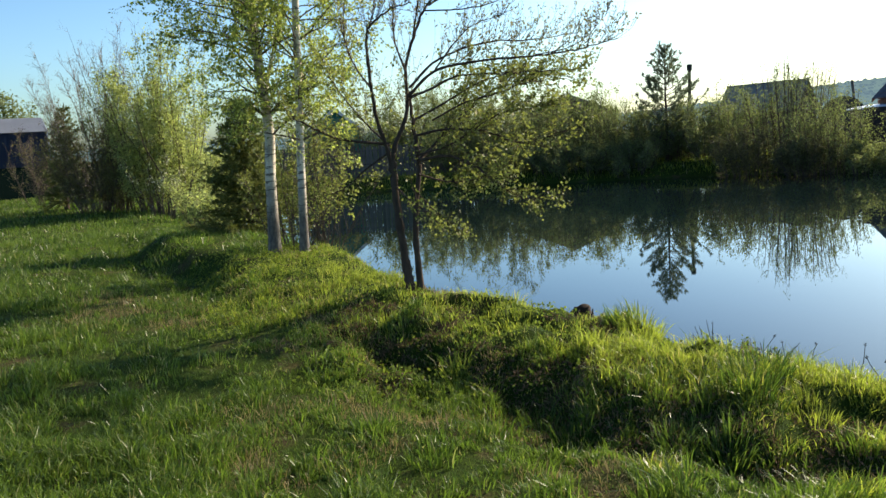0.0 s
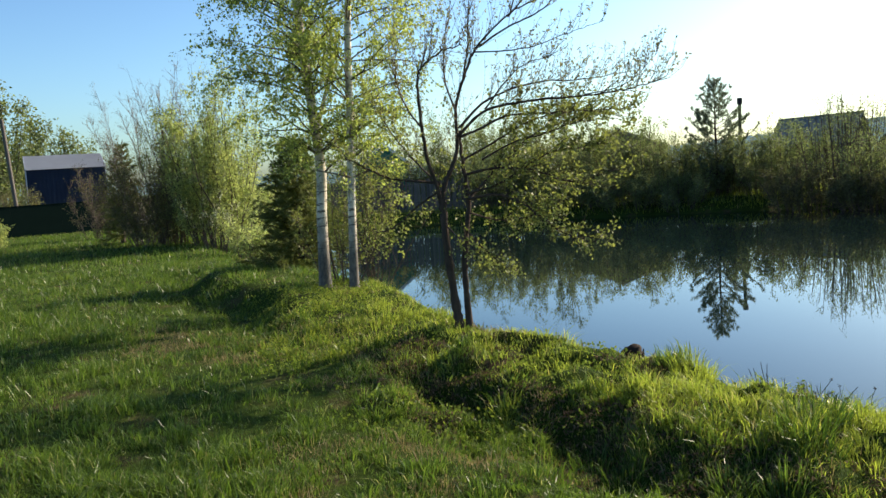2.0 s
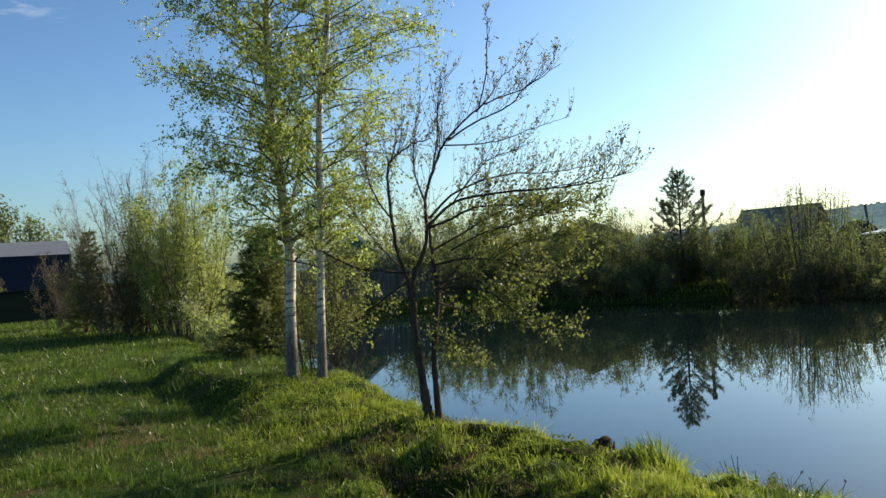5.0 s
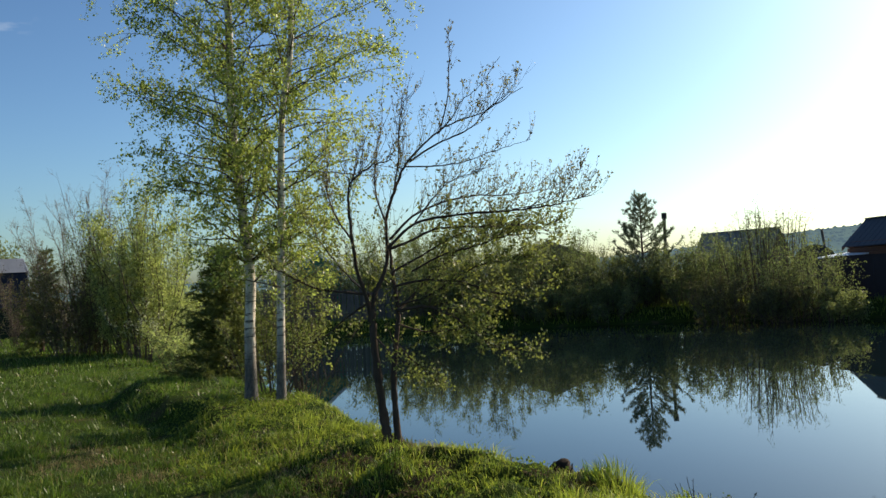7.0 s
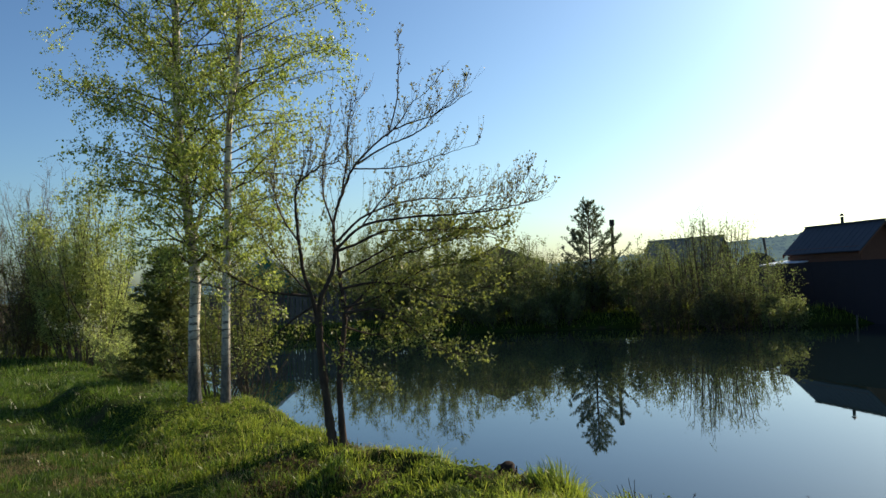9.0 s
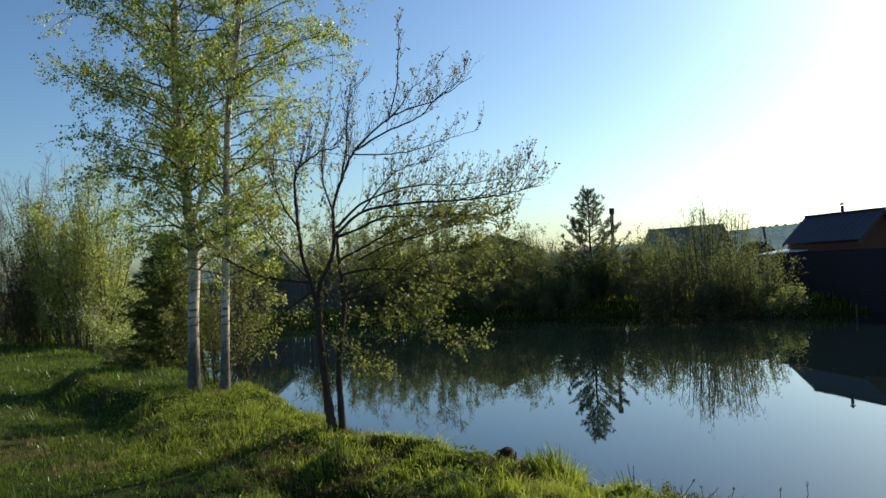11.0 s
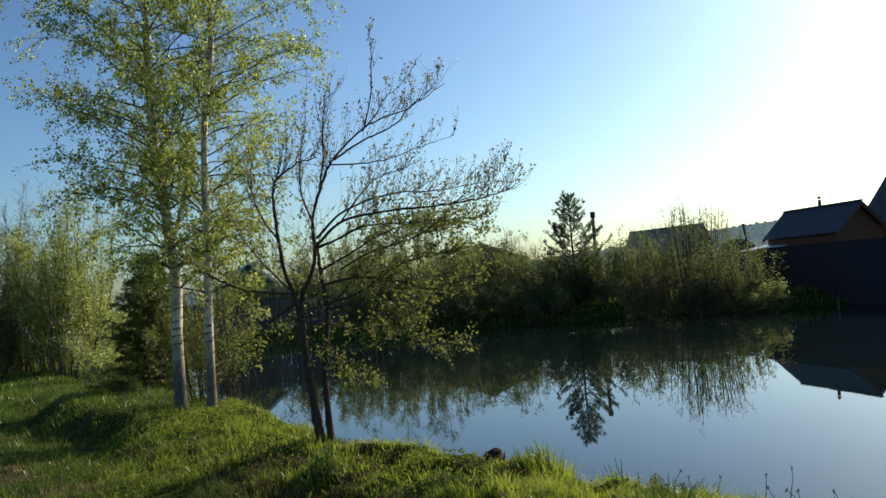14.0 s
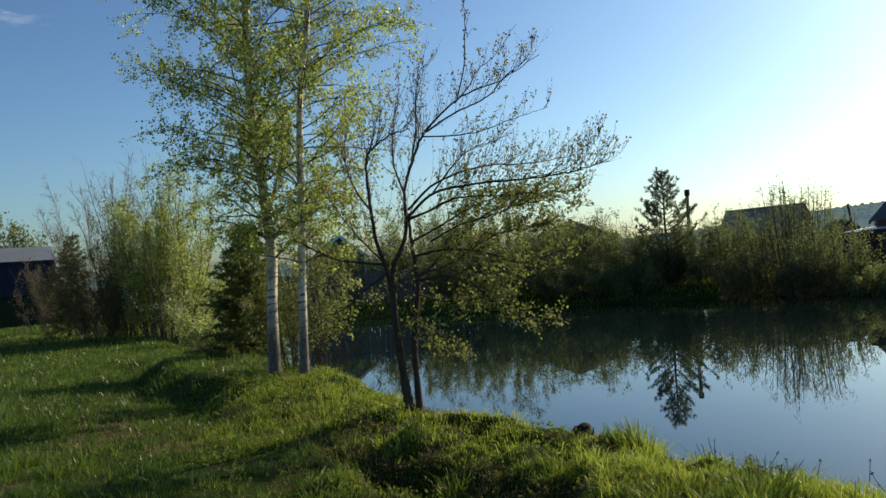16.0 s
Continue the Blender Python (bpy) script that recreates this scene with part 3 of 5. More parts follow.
def birch(name, trunk_pts, base_r, height, label, seed, limbs, reach, low, extra=None):
    rng = np.random.default_rng(seed)
    base = np.array(trunk_pts[0], float)
    base[2] = float(ground_z(base[0], base[1])) - 0.05
    tree = thing(name, base, label, "birch tree", "birch trees on the bank")
    pts = [base] + [np.array(p, float) for p in trunk_pts[1:]]
    pts.append(np.array([pts[-1][0] * 1.02, pts[-1][1] + 0.1, height]))
    dense = curve_through(pts, 200)
    rise = np.linspace(dense[0, 2], dense[-1, 2], 44)
    line = np.column_stack([np.interp(rise, dense[:, 2], dense[:, 0]), np.interp(rise, dense[:, 2], dense[:, 1]), rise])
    frac = np.linspace(0, 1, 44)
    rad = base_r * (1 - frac) ** 0.8 + 0.008 + base_r * 0.35 * np.exp(-frac * 45)
    g, lv = Geo(), []
    tube(g, line - base, rad, 14)
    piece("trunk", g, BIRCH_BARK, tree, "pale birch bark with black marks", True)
    if extra is not None:
        e = curve_through(extra, 14)
        gg = Geo()
        tube(gg, e - base, np.linspace(base_r * 0.45, 0.01, 14), 8)
        side = piece("side_stem", gg, BIRCH_BARK, tree, "", True)
        gg = Geo()
        sub_twigs(gg, e - base, 0.005, 16, 0.8, rng, 0.25, 0.3, 0.7, lv, 0.03)
        tagged(piece("twig_work", gg, TWIG_BARK, side), kind="stuff")
    for k in range(limbs):
        t = low + (0.98 - low) * ((k + rng.random()) / limbs) ** 1.2
        i = int(t * 42)
        a = k * 2.4 + rng.uniform(-0.5, 0.5)
        toward = max(0.0, math.cos(a - math.atan2(-base[1], -base[0])))
        ln = reach * (0.42 + 0.58 * smooth(0.14, 0.34, t)) * (1 - 0.8 * smooth(0.68, 1.0, t)) * rng.uniform(0.8, 1.15) * (1 - 0.3 * toward)
        w = np.array([math.cos(a), math.sin(a), rng.uniform(0.3, 0.95)])
        q = wander(line[i] - base, w, ln, 10, rng, 0.09, 0.0)
        q[:, 2] -= 0.12 * np.linspace(0, 1, 10) ** 2.2 * ln
        wood = Geo()
        tube(wood, q, np.linspace(max(0.006, rad[i] * 0.24), 0.0028, 10), 5)
        ways = sub_twigs(wood, q, 0.0042, int((5.5 if t < 0.55 else 3.0) * ln) + 2, 0.5, rng, 0.02, 0.25, 0.6, lv, 0.055, 3, 4, 0.35)
        for q2 in ways:
            sub_twigs(wood, q2, 0.0022, 2, 0.32, rng, -0.15, 0.2, 0.6, lv, 0.045, 3, 3, 0.4)
        piece("branch", wood, TWIG_BARK, tree)
    leafs = Geo()
    pts = np.concatenate(lv)
    low_part = pts[pts[:, 2] < 0.55 * height]
    leaf_cloud(leafs, np.vstack([pts, np.repeat(low_part, 2, 0)]), 0.039, rng, 0.032, 0.9, 1.5)
    piece("crown", leafs, BIRCH_LEAF, tree, "small fresh yellow-green birch leaves")
    return tree


birch("birch_tree", [(-3.56, 11.87, 0.95), (-3.54, 11.88, 1.97), (-3.50, 11.89, 2.60), (-3.55, 11.88, 3.32), (-3.59, 11.86, 3.95),
                     (-3.66, 11.84, 5.03), (-3.64, 11.85, 6.76)], 0.074, 13.0,
      "tall birch with crooked pale trunk and young leaves", 11, 156, 1.9, 0.165,
      [(-3.55, 11.88, 3.10), (-3.42, 11.91, 3.52), (-3.35, 11.94, 3.80), (-3.26, 11.96, 4.24), (-3.2, 12.0, 5.0)])
birch("birch_tree", [(-3.06, 11.60, 0.95), (-3.01, 11.61, 2.23), (-2.95, 11.63, 3.47), (-2.92, 11.64, 4.25), (-2.86, 11.65, 5.04),
                     (-2.68, 11.69, 6.64)], 0.053, 12.4,
      "slender straight white birch with young leaves", 12, 128, 1.72, 0.15)


def apple_tree():
    """The dark two-stemmed tree that leans over the water."""
    rng = np.random.default_rng(31)
    base = np.array([-1.2, 8.92, 0.8])
    base[2] = float(ground_z(base[0], base[1])) - 0.04
    tree = thing("wild_apple_tree", base, "dark two-stemmed wild apple tree with sparse budding leaves", "tree")

    def limb(name, pts, r0, r1, depth, twigs, tw_len, lift=0.35, seed_start=0.2, sides=7, leafy=0.05):
        p = np.array(pts, float)
        s = np.linspace(0, 1, len(p))
        eye = np.array([0, 0, 2.46])
        scale = 1 + depth * s / 9.0
        p = eye + (p - eye) * scale[:, None]
        line = curve_through(p, 6 * len(p)) - base
        line += rng.normal(0, 0.006, line.shape) * np.linspace(0, 1, len(line))[:, None]
        if name:
            g = Geo()
            tube(g, line, np.linspace(r0, r1, len(line)) * rng.uniform(0.86, 1.14, len(line)), 9)
            piece(name, g, DARK_BARK, tree, "", True)
        else:
            tube(wood, line, np.linspace(r0, r1, len(line)), sides)
        low = np.mean(p[:, 2]) < 3.05
        target, gap = (lv, leafy) if low else (buds, leafy * 2.2)
        ls = sub_twigs(wood, line, 0.0036, int(twigs * (1.15 if low else 1.3)), tw_len * (1 if low else 1.1), rng, lift + (0 if low else 0.25), seed_start, 0.42, target, gap, 3, 4, 0.35)
        for q in ls:
            sub_twigs(wood, q, 0.0024, 3 if low else 2, tw_len * 0.45, rng, lift, 0.15, 0.6, target, gap, 3, 3, 0.5)

    wood, lv, buds = Geo(), [], []
    limb("stem", [(-1.22, 8.91, 0.74), (-1.26, 8.91, 1.0), (-1.31, 8.90, 1.54), (-1.34, 8.90, 2.01), (-1.345, 8.89, 2.30)],
         0.054, 0.036, 0, 5, 0.35, 0.2, 0.5)
    limb("stem", [(-1.13, 8.93, 0.74), (-1.15, 8.92, 1.39), (-1.11, 8.93, 1.82), (-1.07, 8.94, 2.19), (-1.10, 8.93, 2.55),
                  (-1.12, 8.93, 2.91)], 0.038, 0.016, 0.3, 14, 0.5, 0.25, 0.3)
    limb("limb", [(-1.345, 8.9, 2.12), (-1.40, 8.89, 2.38), (-1.475, 8.88, 2.64), (-1.50, 8.87, 2.88), (-1.53, 8.87, 3.24), (-1.52, 8.87, 3.52),
                  (-1.45, 8.88, 3.62), (-1.25, 8.91, 3.76), (-1.05, 8.94, 3.80)], 0.024, 0.005, -0.6, 34, 0.65)
    limb("limb", [(-1.345, 8.9, 2.15), (-1.30, 8.9, 2.38), (-1.21, 8.91, 2.56), (-1.15, 8.93, 2.78), (-1.14, 8.93, 3.16), (-1.00, 8.94, 3.56),
                  (-0.84, 8.96, 3.82), (-0.47, 8.99, 4.12), (-0.02, 9.00, 4.27), (0.38, 8.99, 4.50)], 0.028, 0.003, 0.2, 46, 0.42, 0.5, 0.3)
    limb("", [(-0.52, 8.99, 4.10), (-0.42, 8.99, 4.45), (-0.39, 8.99, 4.82), (-0.36, 8.99, 5.18)], 0.009, 0.003, 0, 9, 0.22, 0.5)
    limb("", [(-0.87, 8.96, 3.77), (-0.58, 8.98, 3.94), (-0.20, 9.00, 4.10), (-0.02, 9.00, 4.27), (0.23, 9.00, 4.46)], 0.012, 0.003, 0, 14, 0.35, 0.5)
    limb("", [(-1.14, 8.93, 3.10), (-1.24, 8.93, 3.45), (-1.22, 8.93, 3.85), (-1.12, 8.93, 4.25)], 0.012, 0.003, 0.4, 22, 0.4, 0.5)
    limb("", [(-1.05, 8.93, 3.45), (-0.98, 8.93, 3.80), (-0.95, 8.93, 4.20), (-0.85, 8.93, 4.50)], 0.01, 0.003, -0.4, 18, 0.36, 0.5)
    limb("", [(-1.50, 8.87, 2.95), (-1.66, 8.87, 3.20), (-1.75, 8.87, 3.50), (-1.72, 8.87, 3.85)], 0.012, 0.003, 0.3, 22, 0.4, 0.45)
    limb("", [(-0.84, 8.96, 3.12), (-0.60, 8.96, 3.40), (-0.40, 8.96, 3.55), (-0.10, 8.96, 3.62)], 0.01, 0.003, 0.3, 24, 0.36, 0.45)
    limb("", [(-0.91, 8.95, 3.72), (-0.6, 8.97, 3.71), (-0.29, 9.00, 3.74), (0.12, 9.00, 3.86), (0.44, 8.99, 3.93)], 0.009, 0.002, 0.2, 16, 0.3, 0.4)
    limb("limb", [(-1.14, 8.93, 2.86), (-0.83, 8.96, 3.11), (-0.34, 8.99, 3.18), (0.14, 9.00, 3.19), (0.57, 8.99, 3.22),
                  (0.80, 8.96, 3.26), (1.02, 8.94, 3.30)], 0.017, 0.003, -0.5, 60, 0.36, 0.45)
    limb("limb", [(-1.12, 8.93, 2.95), (-0.80, 8.96, 3.22), (-0.30, 8.99, 3.36), (0.20, 9.00, 3.36), (0.70, 8.96, 3.40)],
         0.015, 0.003, 0.5, 50, 0.4, 0.45)
    limb("limb", [(-1.12, 8.93, 2.85), (-0.91, 8.95, 2.92), (-0.6, 8.95, 3.04), (-0.2, 8.95, 3.035), (0.21, 8.95, 3.035), (0.69, 8.95, 3.02)],
         0.016, 0.003, 0.2, 46, 0.4, 0.45)
    limb("", [(-0.9, 8.95, 2.6), (-0.58, 8.95, 2.75), (-0.22, 8.95, 2.83), (0.09, 8.95, 2.92), (0.5, 8.95, 2.935)], 0.011, 0.003, -0.5, 30, 0.38, 0.35)
    limb("", [(-0.55, 8.97, 4.05), (-0.38, 8.95, 4.22), (-0.28, 8.95, 4.38), (-0.06, 8.95, 4.55), (0.16, 8.95, 4.84)], 0.007, 0.002, 0.2, 9, 0.2, 0.5)
    limb("", [(-0.05, 8.97, 4.24), (0.23, 8.95, 4.44), (0.35, 8.95, 4.69)], 0.005, 0.002, -0.2, 7, 0.18, 0.5)
    limb("", [(0.2, 8.95, 3.2), (0.5, 8.95, 3.24), (0.72, 8.95, 3.34), (0.95, 8.95, 3.58)], 0.006, 0.002, -0.3, 22, 0.3, 0.6)
    limb("limb", [(-1.07, 8.94, 2.19), (-0.88, 8.96, 2.36), (-0.66, 8.98, 2.57), (-0.30, 9.00, 2.85), (0.18, 9.00, 2.96)],
         0.02, 0.003, 0.7, 46, 0.45, 0.2)
    limb("limb", [(-1.07, 8.94, 2.19), (-0.77, 8.97, 2.22), (-0.53, 8.98, 2.12), (-0.36, 8.99, 2.00), (-0.13, 9.00, 1.80),
                  (0.23, 9.00, 1.66)], 0.016, 0.003, -0.5, 46, 0.42, 0.1)
    limb("limb", [(-1.10, 8.93, 2.45), (-0.75, 8.97, 2.50), (-0.35, 8.99, 2.45), (0.05, 9.00, 2.30), (0.50, 9.00, 2.42)],
         0.015, 0.003, 0.1, 46, 0.42, 0.15)
    limb("limb", [(-1.36, 8.89, 2.38), (-1.57, 8.86, 2.41), (-1.86, 8.80, 2.46), (-2.07, 8.75, 2.56), (-2.23, 8.71, 2.66),
                  (-2.35, 8.68, 2.71)], 0.016, 0.005, -0.2, 16, 0.4, 0.35)
    limb("", [(-1.36, 8.89, 2.30), (-1.60, 8.86, 2.15), (-1.85, 8.80, 1.95), (-2.05, 8.75, 1.9)], 0.014, 0.004, 0.4, 16, 0.4, 0.1)
    limb("", [(-1.08, 8.93, 2.05), (-0.75, 8.93, 1.95), (-0.40, 8.93, 1.98), (-0.05, 8.93, 2.15)], 0.012, 0.003, 0.6, 34, 0.4, 0.1, leafy=0.035)
    limb("", [(-1.07, 8.94, 2.25), (-0.70, 8.93, 2.35), (-0.20, 8.93, 2.62), (0.35, 8.93, 2.68)], 0.014, 0.003, -0.3, 40, 0.4, 0.15, leafy=0.035)
    limb("", [(-1.12, 8.93, 2.6), (-0.80, 8.93, 2.75), (-0.40, 8.93, 2.95), (0.10, 8.93, 3.05), (0.55, 8.93, 2.95)], 0.014, 0.003, 0.9, 40, 0.4, 0.2, leafy=0.04)
    limb("", [(-1.36, 8.89, 2.36), (-1.60, 8.89, 2.62), (-1.85, 8.89, 2.95), (-2.0, 8.89, 3.25)], 0.012, 0.003, 0.5, 26, 0.4, 0.35)
    limb("", [(-1.10, 8.93, 1.85), (-0.90, 8.93, 1.62), (-0.70, 8.93, 1.45)], 0.008, 0.003, 0.3, 16, 0.3, 0.05, leafy=0.035)
    limb("", [(-1.34, 8.89, 1.95), (-1.15, 8.9, 1.75), (-0.95, 8.9, 1.6)], 0.01, 0.004, -0.3, 12, 0.35, 0.1)
    tagged(piece("twig_work", wood, DARK_BARK, tree), kind="stuff")
    leafs = Geo()
    pts = np.concatenate(lv)
    leaf_cloud(leafs, np.vstack([pts, pts[::3]]), 0.036, rng, 0.016, 0.0, 1.45)
    piece("crown", leafs, APPLE_LEAF, tree, "sparse young yellow-green leaves")
    small = Geo()
    leaf_cloud(small, np.concatenate(buds), 0.034, rng, 0.006, -0.4, 1.8)
    tagged(piece("bud_sprays", small, BUD_LEAF, tree, "small greyish opening leaf buds"), "small greyish opening leaf buds", kind="stuff")
    return tree


apple_tree()


def needles(geo, at, along, size, rng, spread=0.55, thin=5.0):
    """Needles that point forwards along their twig."""
    n = len(at)
    d = along / (np.linalg.norm(along, axis=1, keepdims=True) + 1e-9) + rng.normal(0, spread, (n, 3))
    d /= np.linalg.norm(d, axis=1, keepdims=True)
    s = np.cross(d, rng.normal(0, 1, (n, 3)))
    s /= np.linalg.norm(s, axis=1, keepdims=True) + 1e-9
    sz = size * rng.uniform(0.7, 1.2, (n, 1))
    v = np.stack([at - s * sz / thin * 0.5, at + s * sz / thin * 0.5, at + d * sz], 1)
    geo.add(v.reshape(-1, 3), np.arange(n * 3).reshape(n, 3))


def spruce(at, height, width, label, seed, material=NEEDLE, name="spruce_tree", tiers=26, skirt=0.06, needle=0.085):
    rng = np.random.default_rng(seed)
    base = np.array([*at, float(ground_z(*at)) - 0.05])
    tree = thing(name, base, label, "conifer tree")
    g, wood, lv = Geo(), Geo(), Geo()
    line = wander((0, 0, 0), (0, 0, 1), height, 16, rng, 0.015)
    tube(g, line, np.linspace(0.035 * height ** 0.75, 0.01, 16), 8)
    piece("trunk", g, DARK_BARK, tree, "", True)
    for k in range(tiers):
        t = skirt + (0.985 - skirt) * k / tiers
        p = line[min(int(t * 15), 14)] * [1, 1, 0] + [0, 0, t * height]
        for b in range(6):
            a = b * 1.05 + k * 0.55 + rng.uniform(-0.3, 0.3)
            ln = width * (1 - t) ** 0.8 * rng.uniform(0.5, 1.25) + 0.08
            q = wander(p, (math.cos(a), math.sin(a), -0.28 + 0.6 * t), ln, 7, rng, 0.07, 0.05)
            tube(wood, q, np.linspace(0.012 * (1 - t) + 0.004, 0.003, 7), 4)
            ws = [q] + sub_twigs(wood, q, 0.003, int(11 * ln) + 4, 0.35 * ln + 0.1, rng, -0.15, 0.1, 0.6, None, 0.05, 3, 3)
            for w in ws:
                m = max(12, int(np.linalg.norm(w[-1] - w[0]) / 0.0065))
                s = rng.uniform(0, len(w) - 1.001, m)
                i = s.astype(int)
                c = w[i] + (w[i + 1] - w[i]) * (s - i)[:, None]
                needles(lv, c, (w[i + 1] - w[i]), needle, rng)
    tagged(piece("branchwork", wood, DARK_BARK, tree), kind="stuff")
    tagged(piece("foliage", lv, material, tree), kind="stuff")
    return tree


def bush(name, at, size, stems, leaf_mat_, leaf, density, label, seed, bark=TWIG_BARK, lean=0.35, twig=0.6, per=9,
         category="bush", stem_r=0.015, leaf_from=0.0, thin=1.0, group="", single=False, splay=0.55, foot_spread=0.45, fine=True, dome=None, full=1):
    """Many stems from the ground, with side twigs and leaves; size is half width, half depth and height."""
    rng = np.random.default_rng(seed)
    base = np.array([*at, float(ground_z(*at)) - 0.05])
    ob = thing(name, base, label, category, group)
    wood, lv = Geo(), []
    a = rng.uniform(0, 2 * math.pi, stems)
    rr = np.sqrt(rng.random(stems))
    foot = np.column_stack([np.cos(a) * rr * size[0] * foot_spread, np.sin(a) * rr * size[1] * foot_spread])
    fz = np.maximum(ground_z(base[0] + foot[:, 0], base[1] + foot[:, 1]), 0.0) - base[2] - 0.06
    for k in range(stems):
        h = size[2] * rng.uniform(0.6, 1.0) * (1 - 0.35 * rr[k] ** 2)
        w = np.array([math.cos(a[k]) * rr[k] * size[0] * splay, math.sin(a[k]) * rr[k] * size[1] * splay, h])
        q = wander((*foot[k], fz[k]), w, np.linalg.norm(w), 10, rng, lean * 0.25, 0.02)
        if single:
            wood = Geo()
        tube(wood, q, np.linspace(stem_r * rng.uniform(0.6, 1.2), 0.003 * thin, 10), 4)
        for q2 in sub_twigs(wood, q, 0.005 * thin, per, twig, rng, 0.35, 0.08, 0.55, None, 0.05, 3, 4):
            sub_twigs(wood if fine else Geo(), q2, 0.003 * thin, 3, twig * 0.6, rng, 0.25, 0.1, 0.6, lv, density, 3, 3)
            m = max(2, int(twig / density))
            s = rng.uniform(0.1, 2.99, m)
            i = s.astype(int)
            lv.append(q2[i] + (q2[i + 1] - q2[i]) * (s - i)[:, None])
        if single:
            piece("stem", wood, bark, ob)
    if not single:
        tagged(piece("brushwood", wood, bark, ob), kind="stuff")
    if leaf > 0:
        pts = np.concatenate(lv)
        pts = pts[pts[:, 2] > leaf_from * size[2]]
        if dome is not None:      # leaves fill a rounded, lumpy form; bare tips may stand out of it
            mid, up, down = dome[2] * size[2], (dome[3] - dome[2]) * size[2], (dome[2] + 0.05) * size[2]
            lump = 0.3 * bumps(np.arctan2(pts[:, 1], pts[:, 0]) * 2.5, pts[:, 2], 1.1, seed)
            form = np.hypot(pts[:, 0] / dome[0], pts[:, 1] / dome[1]) ** 2 + ((pts[:, 2] - mid) / np.where(pts[:, 2] > mid, up, down)) ** 2
            pts = np.repeat(pts[form < 1 + lump], full, 0)
            pts = pts + rng.normal(0, 0.07 * (full > 1), pts.shape)
        g = Geo()
        leaf_cloud(g, pts, leaf, rng, leaf * 0.9, 0.2, 1.8)
        tagged(piece("foliage", g, leaf_mat_, ob), kind="stuff")
    return ob


def polar(az, d):
    return (math.sin(radians(az)) * d, math.cos(radians(az)) * d)


# the near left: spruce, willows and shrubs beyond the birches
spruce(polar(-18.0, 16.8), 2.85, 1.1, "dark green young spruce behind the birches", 51, tiers=25)
bush("bird_cherry", polar(-13.3, 13.2), (0.75, 0.5, 2.7), 10, APPLE_LEAF, 0.042, 0.04,
     "yellow-green leafy shrub at the water's edge", 61, twig=0.5, per=9, single=True, leaf_from=0.3, splay=1.0, foot_spread=0.2)
bush("bird_cherry", polar(-15.4, 13.1), (0.7, 0.5, 2.3), 13, APPLE_LEAF, 0.04, 0.034,
     "leafy yellow-green shrub close behind the birches", 111, twig=0.45, per=9, single=True, leaf_from=0.12, splay=0.8, foot_spread=0.4)
bush("goat_willow", polar(-20.9, 25.5), (0.9, 0.8, 2.5), 16, WILLOW_LEAF, 0.06, 0.045,
     "rounded pale green willow bush beside a spruce", 59, lean=0.35, twig=0.5, per=11, stem_r=0.02, single=True, splay=0.7)
bush("goat_willow", polar(-22.9, 29.5), (2.2, 1.7, 7.5), 48, WILLOW_LEAF, 0.075, 0.045,
     "tall pale green willow bush in fresh leaf", 62, lean=0.4, twig=0.65, per=18, stem_r=0.03, single=True, splay=0.8, dome=(2.1, 1.7, 0.36, 0.94), full=2)
bush("goat_willow", polar(-25.4, 31), (1.5, 1.4, 6.9), 26, BUSH_LEAF, 0.06, 0.06,
     "tall thin-leaved willow bush with brown stems", 63, lean=0.3, twig=0.75, per=15, stem_r=0.03, single=True, splay=0.7, dome=(1.3, 1.3, 0.35, 0.85), full=2)
bush("bird_cherry", polar(-23.5, 27.6), (0.7, 0.5, 2.3), 9, BLOSSOM, 0.06, 0.085,
     "low shrub with pale whitish blossom", 64, twig=0.45, per=6, single=True, leaf_from=0.35)
bush("bare_birch", polar(-27.0, 32), (1.8, 1.3, 7.6), 24, DULL_LEAF, 0.035, 0.2,
     "still leafless thin grey birches", 65, bark=PALE_BARK, lean=0.3, splay=0.5, twig=0.75, per=40, stem_r=0.03, category="tree", thin=1.6, single=True)
bush("hazel_thicket", polar(-27.0, 31), (2.1, 1.1, 4.1), 44, DULL_LEAF, 0.07, 0.06,
     "brown almost leafless thicket of thin stems", 66, twig=0.75, per=11, single=True)
bush("sedge_shrub", polar(-20.4, 19.5), (0.9, 0.7, 1.2), 30, WILLOW_LEAF, 0.06, 0.04,
     "low yellow-green shrub in tall dry grass", 67, twig=0.4, per=7)
bush("brown_shrub", polar(-30.2, 38), (1.6, 1.2, 3.5), 30, DULL_LEAF, 0.055, 0.25,
     "reddish-brown twiggy shrub before the barn", 70, lean=0.35, twig=0.9, per=11, thin=1.6, single=True)
spruce(polar(-29.0, 33.5), 3.9, 0.95, "small dark juniper beside the thicket", 68, NEEDLE, "juniper_tree", 15, 0.1)


